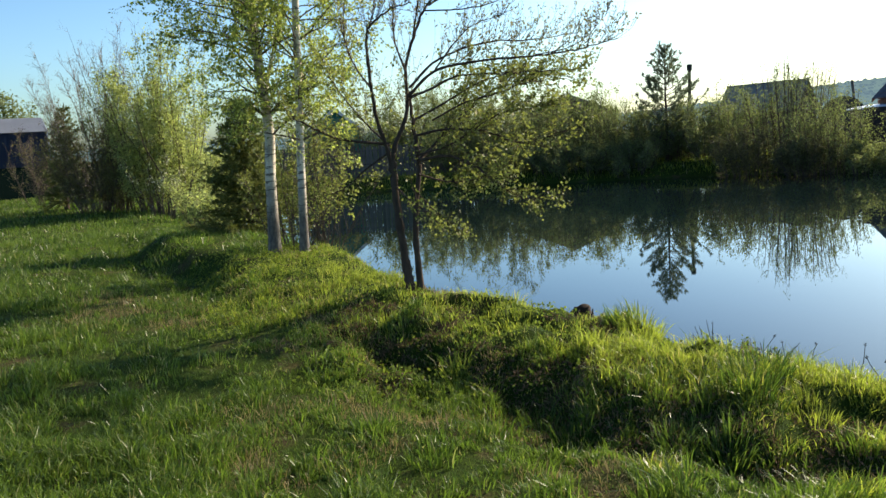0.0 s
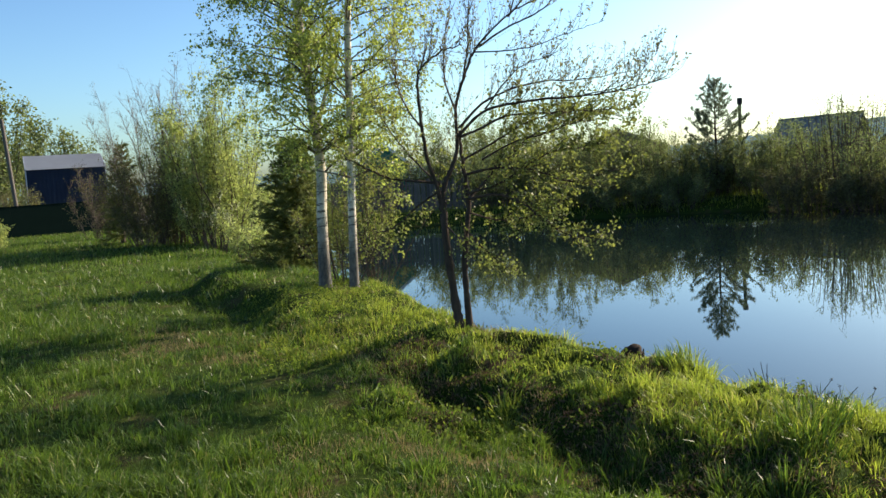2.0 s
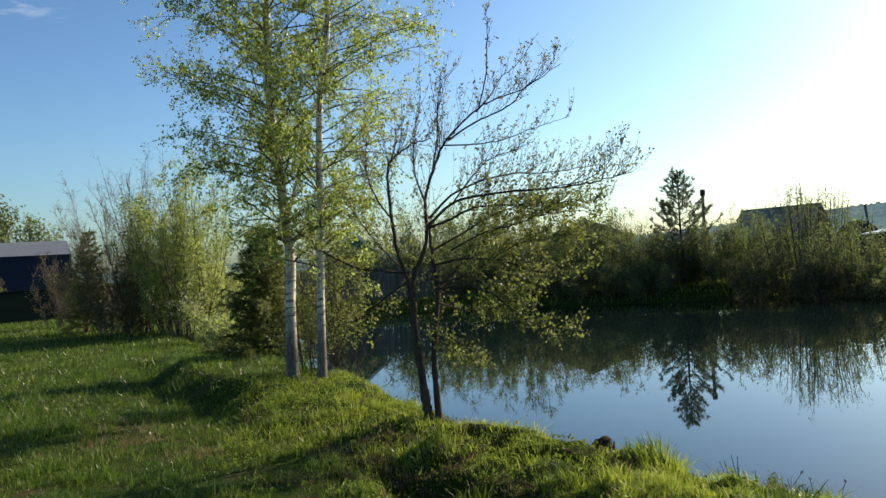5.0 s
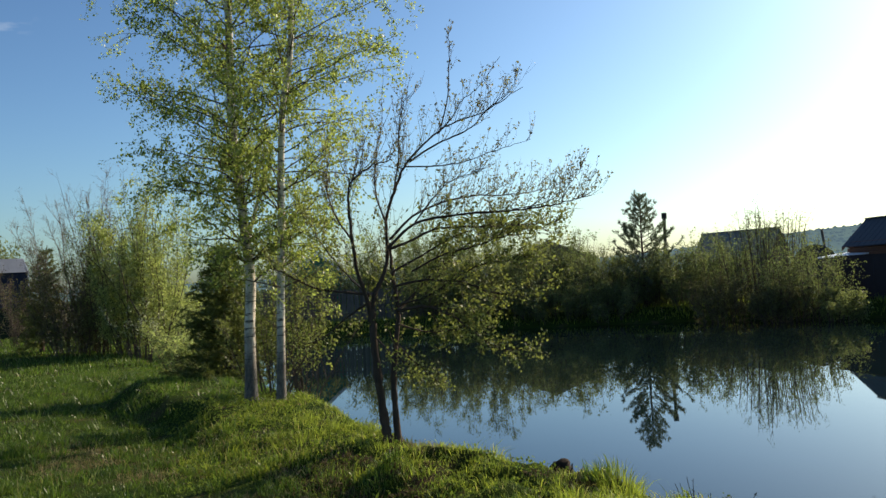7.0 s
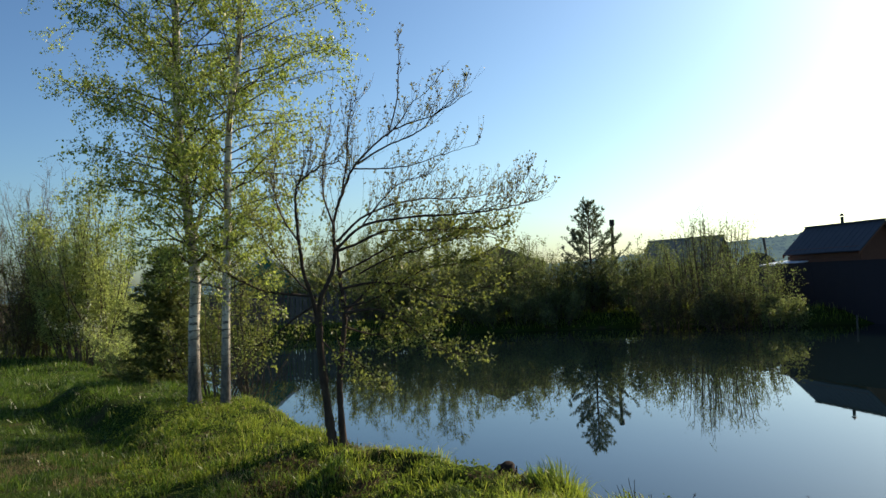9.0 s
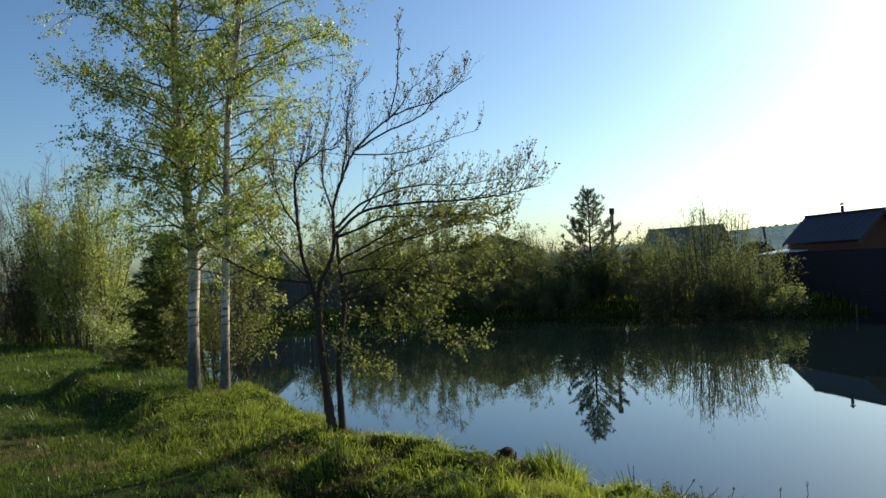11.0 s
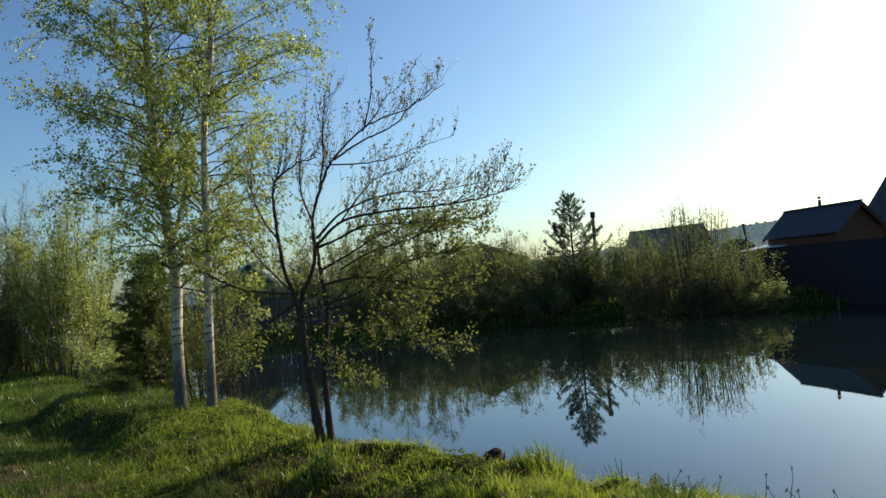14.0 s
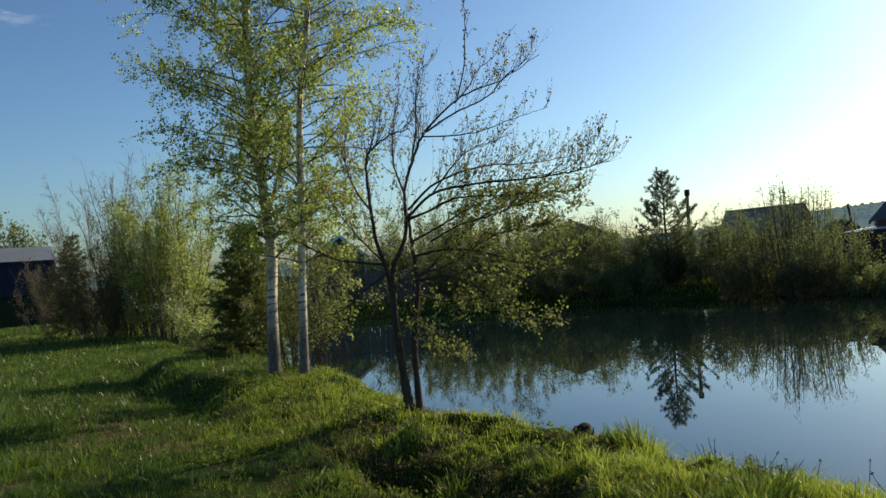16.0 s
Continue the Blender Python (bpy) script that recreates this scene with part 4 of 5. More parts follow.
# ---- the far shore: pine, willows, bushes ----
def pine(at, height, label, seed):
    rng = np.random.default_rng(seed)
    base = np.array([*at, float(ground_z(*at)) - 0.05])
    tree = thing("pine_tree", base, label, "pine tree")
    g, wood, lv = Geo(), Geo(), Geo()
    line = wander((0, 0, 0), (0, 0, 1), height, 14, rng, 0.02)
    tube(g, line, np.linspace(0.09, 0.012, 14), 8)
    piece("trunk", g, DARK_BARK, tree, "", True)
    for k in range(17):
        t = 0.2 + 0.79 * k / 17
        p = np.array([*line[int(t * 13)][:2], t * height])
        for b in range(5):
            a = b * 1.257 + k * 0.8 + rng.uniform(-0.3, 0.3)
            ln = 2.75 * (1 - t) ** 0.85 * rng.uniform(0.6, 1.15) + 0.12
            q = wander(p, (math.cos(a), math.sin(a), 0.1 + 0.5 * t), ln, 6, rng, 0.1, 0.09)
            tube(wood, q, np.linspace(0.018, 0.005, 6), 4)
            for w in [q] + sub_twigs(wood, q, 0.006, int(5 * ln) + 2, 0.32, rng, 0.4, 0.2, 0.6, None, 0.05, 3, 3):
                m = 26
                s = np.clip(rng.beta(2.4, 1.1, m), 0, 0.999) * (len(w) - 1.001)
                i = s.astype(int)
                needles(lv, w[i] + (w[i + 1] - w[i]) * (s - i)[:, None], w[i + 1] - w[i], 0.15, rng, 0.75, 6.0)
    tagged(piece("branchwork", wood, DARK_BARK, tree), kind="stuff")
    tagged(piece("foliage", lv, PINE_NEEDLE, tree), kind="stuff")
    return tree


pine(polar(9.9, 41), 5.4, "young pine with upturned branch tips on the far bank", 71)
FAR = "bushes along the far bank"


def far_bush(az, d, size, stems, label, seed, leafs=BUSH_LEAF, leaf=0.08, density=0.06, twig=0.8, per=11, name="willow_bush", **more):
    """One of the bushes of the far bank, thick down to the water."""
    return bush(name, polar(az, d), size, stems, leafs, leaf, density, label, seed, twig=twig, per=per, thin=2.2, group=FAR,
                foot_spread=0.75, splay=0.4, fine=False, **more)


far_bush(17.3, 39.0, (2.1, 1.5, 4.9), 64, "tall willow bush with long upright bare tips", 81, lean=0.1, twig=1.0, density=0.1, leaf=0.06, stem_r=0.03)
far_bush(13.6, 40.3, (2.0, 1.5, 3.7), 50, "rounded yellow-green bush on the far bank", 82, lean=0.25)
far_bush(15.2, 37.8, (1.9, 1.0, 2.3), 44, "low brownish bush at the far water", 97, DULL_LEAF, lean=0.3, twig=0.6)
far_bush(9.6, 41.4, (1.7, 0.7, 1.9), 34, "low green bush behind a grassy ledge", 98, lean=0.35, twig=0.6)
far_bush(12.6, 41.2, (1.7, 0.7, 2.0), 34, "low green bush behind a grassy ledge", 109, lean=0.35, twig=0.6)
far_bush(11.0, 43.6, (2.2, 0.8, 2.5), 40, "green bush under the pine", 110, lean=0.3, twig=0.7)
far_bush(19.8, 37.0, (1.6, 1.2, 3.5), 48, "willow bush with thin dark stems at the water", 83, lean=0.15, density=0.075, leaf=0.07)
far_bush(18.6, 36.6, (1.4, 0.7, 1.7), 36, "low dark bush at the water under the willows", 105, DULL_LEAF, lean=0.35, twig=0.6)
far_bush(21.8, 35.9, (0.9, 0.8, 1.6), 24, "small yellow-green bush at the water", 84, BUSH_LEAF, twig=0.5, leaf=0.09)
far_bush(8.7, 41.0, (1.6, 1.2, 3.2), 40, "dark dense bush beside the pine", 85)
far_bush(11.4, 41.6, (1.4, 1.2, 3.3), 34, "yellow-green bush under the pine", 99)
far_bush(5.8, 41.6, (2.1, 1.5, 4.0), 56, "dark green dense bush on the far bank", 86, lean=0.3)
far_bush(2.8, 42.0, (2.1, 1.5, 4.2), 56, "dark green spreading bush before a roof", 87, lean=0.3)
far_bush(-0.6, 42.0, (2.0, 1.5, 3.7), 50, "thick green bush hanging over the far water", 88, lean=0.3)
far_bush(-3.6, 41.8, (1.9, 1.3, 3.8), 50, "thick green bush before the paling fence", 100, lean=0.35)
far_bush(-7.2, 44.0, (2.1, 1.2, 3.6), 44, "green bush behind the paling fence", 108, lean=0.3)
far_bush(4.2, 39.4, (2.2, 0.9, 1.8), 40, "low dark bush overhanging the water", 101, lean=0.4, twig=0.6)
far_bush(0.8, 40.0, (2.2, 0.9, 1.8), 40, "low dark bush overhanging the water", 102, lean=0.4, twig=0.6)
far_bush(7.4, 39.1, (1.5, 0.9, 1.6), 30, "low dark bush overhanging the water", 103, lean=0.4, twig=0.6)
far_bush(-10.6, 44.2, (1.9, 0.8, 3.7), 34, "light green bush before the summer house", 104, lean=0.3, density=0.08)
bush("bare_tree", polar(6.7, 46), (0.9, 0.9, 4.4), 10, DULL_LEAF, 0.05, 0.2,
     "leafless thin pale tree rising above the bushes", 89, bark=PALE_BARK, lean=0.2, twig=0.7, per=20, thin=1.8, fine=False, category="tree")
bush("young_tree", polar(-0.6, 46.5), (2.2, 1.5, 6.3), 34, BUSH_LEAF, 0.085, 0.06,
     "thin-leaved young tree behind the bushes", 90, lean=0.25, twig=0.9, per=16, thin=2, fine=False, category="tree")
bush("young_tree", polar(-4.2, 47), (2.3, 1.5, 6.6), 34, BUSH_LEAF, 0.085, 0.06,
     "light green young tree behind the paling fence", 91, lean=0.25, twig=1.0, per=16, thin=2, fine=False, category="tree")
bush("young_tree", polar(2.6, 46.5), (1.8, 1.3, 5.0), 26, BUSH_LEAF, 0.085, 0.07,
     "thin-leaved young tree beside a mossy roof", 112, lean=0.25, twig=0.9, per=16, thin=2, fine=False, category="tree")
bush("young_tree", polar(-7.8, 45.5), (2.2, 1.2, 5.2), 26, BUSH_LEAF, 0.1, 0.08,
     "light green garden tree near a teal roof", 92, lean=0.25, twig=1.0, per=16, thin=2, fine=False, category="tree")
bush("young_tree", polar(-14.3, 45), (2.2, 1.5, 4.0), 24, BUSH_LEAF, 0.11, 0.12,
     "green garden tree beyond the pond's end", 93, lean=0.25, twig=1.0, per=14, thin=2, fine=False, category="tree")
bush("young_tree", polar(-19.6, 36), (2.6, 1.5, 3.0), 30, WILLOW_LEAF, 0.1, 0.1,
     "hazy green bush beyond the pond's end", 94, lean=0.25, twig=0.8, per=14, thin=2, fine=False, category="tree")
bush("young_tree", polar(-35.6, 78), (5.4, 4.0, 12.8), 34, BUSH_LEAF, 0.28, 0.17,
     "big round green-brown tree beyond the barn", 95, lean=0.25, twig=2.2, per=18, thin=4, fine=False, category="tree", stem_r=0.08)
bush("young_tree", polar(-32.5, 86), (4.4, 3.0, 10.0), 28, BUSH_LEAF, 0.26, 0.18,
     "thinly leaved tree beyond the barn", 96, lean=0.25, twig=1.8, per=18, thin=4, fine=False, category="tree", stem_r=0.06)

bush("brown_shrub", polar(-34.9, 50.5), (1.4, 1.0, 2.9), 26, DULL_LEAF, 0.08, 0.1,
     "reddish-brown bare shrub behind the green fence", 106, lean=0.3, twig=0.8, per=11, thin=2, fine=False)
bush("sedge_shrub", polar(-36.6, 36), (1.0, 0.8, 1.2), 30, WILLOW_LEAF, 0.08, 0.05,
     "low bushy green clump before the dark fence", 107, twig=0.4, per=8, thin=1.6, fine=False)


# ---- fences ----
def sheet_fence(a, b, top, material, label, step=2.5):
    """A fence of ribbed sheets, each its own panel, with posts behind."""
    a, b = np.array(a), np.array(b)
    ln, turn = float(np.linalg.norm(b - a)), math.degrees(math.atan2(*(b - a)[::-1]))
    z = min(float(ground_z(*a)), float(ground_z(*b))) - 0.1
    ob = thing("metal_fence", (*a, z), label, "fence", "", turn)
    n = max(1, round(ln / step))
    w, h = ln / n, top - z
    bm = box(bmesh.new(), 0.002, w - 0.002, -0.004, 0.004, 0, h, 0.002)
    for zz in (0.35, h * 0.5, h - 0.25):
        box(bm, 0.02, w - 0.02, -0.008, -0.0045, zz - 0.012, zz + 0.012)
    first = part("panel", bm, material, ob)
    post = part("post", box(bmesh.new(), -0.03, 0.03, 0.03, 0.09, 0, h - 0.05, 0.005), IRON, ob)
    cap = part("top_rail", box(bmesh.new(), 0, w - 0.004, -0.03, 0.03, h, h + 0.03, 0.004), material, ob)
    for i in range(1, n):
        for src in (first, post, cap):
            c = new(src.name.split(".")[0], src.data)
            c.parent = ob
            c.location = (i * w, 0, 0)
    return ob


sheet_fence(polar(21.4, 41.5), polar(34, 33.5), 2.5, FENCE_DARK, "tall dark brown ribbed metal fence above the water")
sheet_fence(polar(-41, 44), polar(-27, 47), 2.12, FENCE_GREEN, "dark green ribbed metal fence behind the lawn")


def paling_fence(a, b, top, label):
    a, b = np.array(a), np.array(b)
    ln, turn = float(np.linalg.norm(b - a)), math.degrees(math.atan2(*(b - a)[::-1]))
    z = float(ground_z(*((a + b) / 2)))
    ob = thing("paling_fence", (*a, z), label, "fence", "", turn)
    h = top - z
    rng = random.Random(4)
    shapes = []
    for k in range(3):
        bm = box(bmesh.new(), -0.062, 0.062, -0.011, 0.011, 0.05, h - 0.1 - 0.05 * k)
        for v in bm.verts:
            if v.co.z > 0.5:
                v.co.x *= 0.75
        shapes.append(part("paling", bm, OLD_WOOD, ob))
    x, i = 0.15, 0
    while x < ln:
        src = shapes[i % 3]
        c = src if i < 3 else new("paling", src.data)
        c.parent = ob
        c.matrix_basis = pose(x, rng.uniform(-0.01, 0.01), 0, 0, rng.uniform(-2.5, 2.5), 0)
        x += rng.uniform(0.128, 0.155)
        i += 1
    for zz in (0.35, h - 0.4):
        part("rail", box(bmesh.new(), 0, ln, 0.015, 0.06, zz, zz + 0.07, 0.005), OLD_WOOD, ob)
    for k in range(int(ln / 2.4) + 1):
        part("post", box(bmesh.new(), k * 2.4 - 0.05, k * 2.4 + 0.05, 0.065, 0.165, -0.3, h - 0.05, 0.01), OLD_WOOD, ob)
    return ob


paling_fence(polar(-15.5, 42.5), polar(-1.5, 42.6), 2.28, "old grey wooden paling fence above the far water")


# ---- houses ----
def gable_house(name, ridge_a, ridge_b, half, eave, ridge, wall_mat, roof_mat, label, over=0.3, floor_z=0.3, trim=None,
                windows=(), boards=True):
    """A house under a gable roof: the ridge runs from a to b, half is the half width."""
    a, b = np.array(ridge_a), np.array(ridge_b)
    ln, turn = float(np.linalg.norm(b - a)), math.degrees(math.atan2(*(b - a)[::-1]))
    ob = thing(name, (*a, floor_z), label, "house", "", turn)
    e, r = eave - floor_z, ridge - floor_z
    x0, x1 = over, ln - over
    w = half - over * 0.8
    pitch = (r - e) / half
    rw = r - 0.1
    for nm, y in (("side_wall", -w), ("side_wall", w - 0.15)):
        part(nm, box(bmesh.new(), x0, x1, y, y + 0.15, -0.4, e + pitch * 0.2, 0.01), wall_mat, ob)
    for x in (x0, x1 - 0.15):
        bm = bmesh.new()
        prof = [(-w + 0.152, -0.4), (w - 0.152, -0.4), (w - 0.152, e + 0.1), (0, rw - 0.05), (-w + 0.152, e + 0.1)]
        f0 = bm.faces.new([bm.verts.new((x, py, pz)) for py, pz in prof])
        ext = bmesh.ops.extrude_face_region(bm, geom=[f0])
        for v in ext["geom"]:
            if isinstance(v, bmesh.types.BMVert):
                v.co.x += 0.15
        bmesh.ops.recalc_face_normals(bm, faces=bm.faces)
        part("gable_wall", bm, wall_mat, ob)
    if boards and name != 'shed':
        k = 0
        zz = 0.0
        while zz < e - 0.1:
            for y in (-w - 0.032, w + 0.002):
                part("log", box(bmesh.new(), x0 - 0.12, x1 + 0.12, y, y + 0.03, zz, zz + 0.17, 0.012), wall_mat, ob)
            zz += 0.19
            k += 1
    for sgn in (-1, 1):
        bm = bmesh.new()
        n = 14
        vs = []
        for i in range(n + 1):
            x = ln * i / n
            vs.append([bm.verts.new((x, 0, r)), bm.verts.new((x, sgn * half, e - 0.02))])
        for p, q in zip(vs, vs[1:]):
            bm.faces.new((p[0], q[0], q[1], p[1]) if sgn > 0 else (p[0], p[1], q[1], q[0]))
        bmesh.ops.recalc_face_normals(bm, faces=bm.faces)
        bmesh.ops.solidify(bm, geom=list(bm.faces), thickness=0.06)
        roof = part("roof_slope", bm, roof_mat, ob)
        for i in range(1, n):
            s = bmesh.new()
            d = np.array([0, sgn * half, e - 0.02 - r])
            d = d / np.linalg.norm(d)
            up = np.array([0, -d[2] * sgn, abs(d[1])])
            x = ln * i / n
            q = [np.array([x - 0.015, 0, r]), np.array([x + 0.015, 0, r])]
            lenr = math.hypot(half, r - e + 0.02)
            vs2 = [s.verts.new(tuple(pp + up * 0.03 * t2 + d * lenr * t1)) for pp in q for t1 in (0, 1) for t2 in (-0.1, 0.3)]
            bmesh.ops.convex_hull(s, input=vs2)
            part("seam", s, roof_mat, roof)
    part("ridge_cap", box(bmesh.new(), -0.02, ln + 0.02, -0.09, 0.09, r - 0.015, r + 0.05, 0.015), roof_mat, ob)
    for x in (0.0, ln - 0.04):
        for sgn in (-1, 1):
            s = bmesh.new()
            c = [(0, r + 0.0), (0, r - 0.2), (sgn * (half), e - 0.22), (sgn * half, e - 0.03)]
            vs2 = [s.verts.new((x + dx, py, pz)) for dx in (-0.03, 0.0) for py, pz in c]
            bmesh.ops.convex_hull(s, input=vs2)
            part("barge_board", s, trim or wall_mat, ob)
    for x, z0, ww, hh in windows:
        win = part("window", box(bmesh.new(), x - ww / 2, x + ww / 2, -w - 0.06, -w - 0.033, z0, z0 + hh, 0.008), trim or wall_mat, ob)
        for sx in (-1, 1):
            part("pane", box(bmesh.new(), x + sx * ww / 4 - ww / 4 + 0.05, x + sx * ww / 4 + ww / 4 - 0.05, -w - 0.066, -w - 0.062,
                             z0 + 0.06, z0 + hh - 0.06), GLASS_DARK, win)
    return ob


bath = gable_house("timber_bathhouse", polar(23.3, 45.0), polar(27.7, 40.7), 1.35, 2.97, 4.22, LOG_RED, ROOF_GREY,
                   "low red-brown timber house with a grey metal roof", 0.25, 0.4)
gable_house("garden_house", polar(29.4, 58), polar(36, 50), 2.6, 3.4, 6.7, LOG_RED, ROOF_DARK,
            "dark tall-roofed timber house behind the metal fence", 0.35, 0.3)
gable_house("garden_house", polar(13.7, 62), polar(18.4, 58), 1.2, 2.7, 4.55, OLD_WOOD, ROOF_BLUE,
            "low house with a blue-grey roof half hidden by willows", 0.3, 0.2)
gable_house("shed", polar(3.7, 46.5), polar(3.9, 52), 2.6, 3.2, 4.22, OLD_WOOD, ROOF_MOSS,
            "shed with a low dark green roof sunk in bushes", 0.3, 0.2)
gable_house("summer_house", polar(-11.9, 46.4), polar(-12.3, 51.0), 1.55, 3.05, 4.3, ROOF_GREEN, ROOF_GREEN,
            "small teal-green summer house behind a paling fence", 0.25, 0.3, WHITE_SHEET, [(1.2, 0.9, 0.7, 0.9)], False)


def flue():
    ob = thing("stove_flue", (*polar(23.3 + 4.4 * 0.47, 43.0), 4.0), "small metal stove flue with a cap on a roof", "chimney")
    bm = bmesh.new()
    bmesh.ops.create_cone(bm, cap_ends=True, segments=12, radius1=0.07, radius2=0.07, depth=0.55, matrix=Matrix.Translation((0, 0, 0.28)))
    part("pipe", bm, IRON, ob)
    bm = bmesh.new()
    bmesh.ops.create_cone(bm, cap_ends=True, segments=12, radius1=0.13, radius2=0.02, depth=0.12, matrix=Matrix.Translation((0, 0, 0.66)))
    part("cap", bm, IRON, ob)
    return ob


flue()


def pole(at, top, r, label, tilt=0.0, capped=False):
    z = float(ground_z(*at)) - 0.2
    ob = thing("post" if not capped else "flue_pipe", (*at, z), label, "pole")
    ob.matrix_basis = pose(*at, z, 0, tilt, 0)
    g = Geo()
    h = top - z
    tube(g, [(0, 0, 0), (0, 0, h * 0.5), (0, 0, h)], [r, r * 0.95, r * 0.9], 10)
    piece("shaft", g, IRON if capped else OLD_WOOD, ob, "", True)
    if capped:
        bm = bmesh.new()
        bmesh.ops.create_cone(bm, cap_ends=True, segments=14, radius1=r * 1.5, radius2=r * 1.5, depth=0.3, matrix=Matrix.Translation((0, 0, h)))
        bmesh.ops.bevel(bm, geom=list(bm.edges), offset=0.01, segments=1, affect="EDGES")
        part("cap", bm, IRON, ob)
    return ob


pole(polar(11.3, 43), 4.95, 0.085, "black iron flue pipe with a cap above the bushes", 0.8, True)
pole(polar(21.2, 52), 4.1, 0.08, "leaning grey wooden pole", -6)
pole(polar(-34.7, 49), 6.6, 0.11, "grey wooden utility pole leaning behind the green fence", -4)
pole(polar(25.85, 34.9), 0.5, 0.035, "short grey wooden stake at the far water")
pole(polar(-28.9, 43.6), 2.9, 0.05, "pale thin post before the green fence")


def white_roof():
    a, b = np.array(polar(21.0, 44)), np.array(polar(22.9, 42.6))
    turn = math.degrees(math.atan2(*(b - a)[::-1]))
    ob = thing("lean_to", (*a, 0.4), "low lean-to with a pale sheet roof beside the fence", "shed", "", turn)
    ln = float(np.linalg.norm(b - a))
    bm = box(bmesh.new(), -0.1, ln, -0.5, 0.9, 2.05, 2.1)
    for v in bm.verts:
        v.co.z += 0.12 * (v.co.y + 0.5)
    part("roof", bm, WHITE_SHEET, ob)
    for x in (0.05, ln - 0.15):
        for y in (-0.4, 0.7):
            part("post", box(bmesh.new(), x, x + 0.1, y, y + 0.1, -0.5, 2.1, 0.01), OLD_WOOD, ob)
    return ob


white_roof()


def barn():
    """A gambrel barn: blue steep lower slopes, zinc upper roof."""
    a, turn, ln = np.array(polar(-34.12, 55)), 35.0, 4.1
    ob = thing("barn", (*a, 0.2), "blue metal gambrel barn with a zinc roof", "barn", "", turn)
    w, knee, top = 3.0, 3.85, 4.65
    prof = [(-w, 0.0), (-w, 0.6), (-w + 0.55, knee), (0, top), (w - 0.55, knee), (w, 0.6), (w, 0.0)]

    def strip(name, p, q, mat, ribs):
        bm = bmesh.new()
        vs = []
        for i in range(ribs * 2 + 1):
            x = ln * i / (ribs * 2)
            off = 0.006 if i % 2 else 0.0
            vs.append([bm.verts.new((x, p[0] - off, p[1])), bm.verts.new((x, q[0] - off, q[1]))])
        for s, t in zip(vs, vs[1:]):
            bm.faces.new((s[0], t[0], t[1], s[1]))
        bmesh.ops.solidify(bm, geom=list(bm.faces), thickness=0.04)
        return part(name, bm, mat, ob)

    for i, (p, q) in enumerate(zip(prof, prof[1:])):
        if i in (2, 3):
            strip("roof", (p[0] - (0.12 if i == 2 else 0), p[1] - (0.02 if i == 2 else -0.06)), (q[0] + (0.12 if i == 3 else 0), q[1] + 0.06), ZINC, 16)
        else:
            strip("wall", p, q, BARN_BLUE, 18)
    for x, d in ((0.0, 0.1), (ln - 0.1, 0.1)):
        bm = bmesh.new()
        f0 = bm.faces.new([bm.verts.new((x, p[0] * 0.985, p[1] - 0.03)) for p in prof])
        ext = bmesh.ops.extrude_face_region(bm, geom=[f0])
        for v in ext["geom"]:
            if isinstance(v, bmesh.types.BMVert):
                v.co.x += d
        bmesh.ops.recalc_face_normals(bm, faces=bm.faces)
        part("end_wall", bm, BARN_BLUE, ob)
    for x in (-0.06, ln):
        for p, q in zip(prof[1:3], prof[2:4]):
            s = bmesh.new()
            vs2 = [s.verts.new((x + dx, yy, zz + dz)) for dx in (0, 0.06) for yy, zz in (p, q) for dz in (-0.08, 0.06)]
            bmesh.ops.convex_hull(s, input=vs2)
            part("edge_trim", s, ZINC, ob)
    return ob


barn()


def arched_shed():
    """A dark rounded shelter behind the willows."""
    at = polar(20.3, 50)
    ob = thing("arched_shelter", (*at, 0.3), "dark round-topped shelter behind the willows", "shed", "", 70)
    g = Geo()
    ring = [(0.0, math.cos(a) * 1.15, 1.7 + math.sin(a) * 1.2) for a in np.linspace(0, math.pi, 15)]
    ring = [(0, 1.15, -0.3)] + ring + [(0, -1.15, -0.3)]
    n = len(ring)
    v = np.array([(x, y, z) for x in (-1.5, 1.5) for _, y, z in ring])
    g.add(v, [(i, i + 1, n + i + 1, n + i) for i in range(n - 1)])
    for e in (0, n):
        mid = len(v)
        g.add(np.vstack([v[e:e + n], [[v[e][0], 0, 0.8]]]), [(i, i + 1, n) for i in range(n - 1)])
    piece("cover", g, ROOF_DARK, ob)
    return ob


arched_shed()


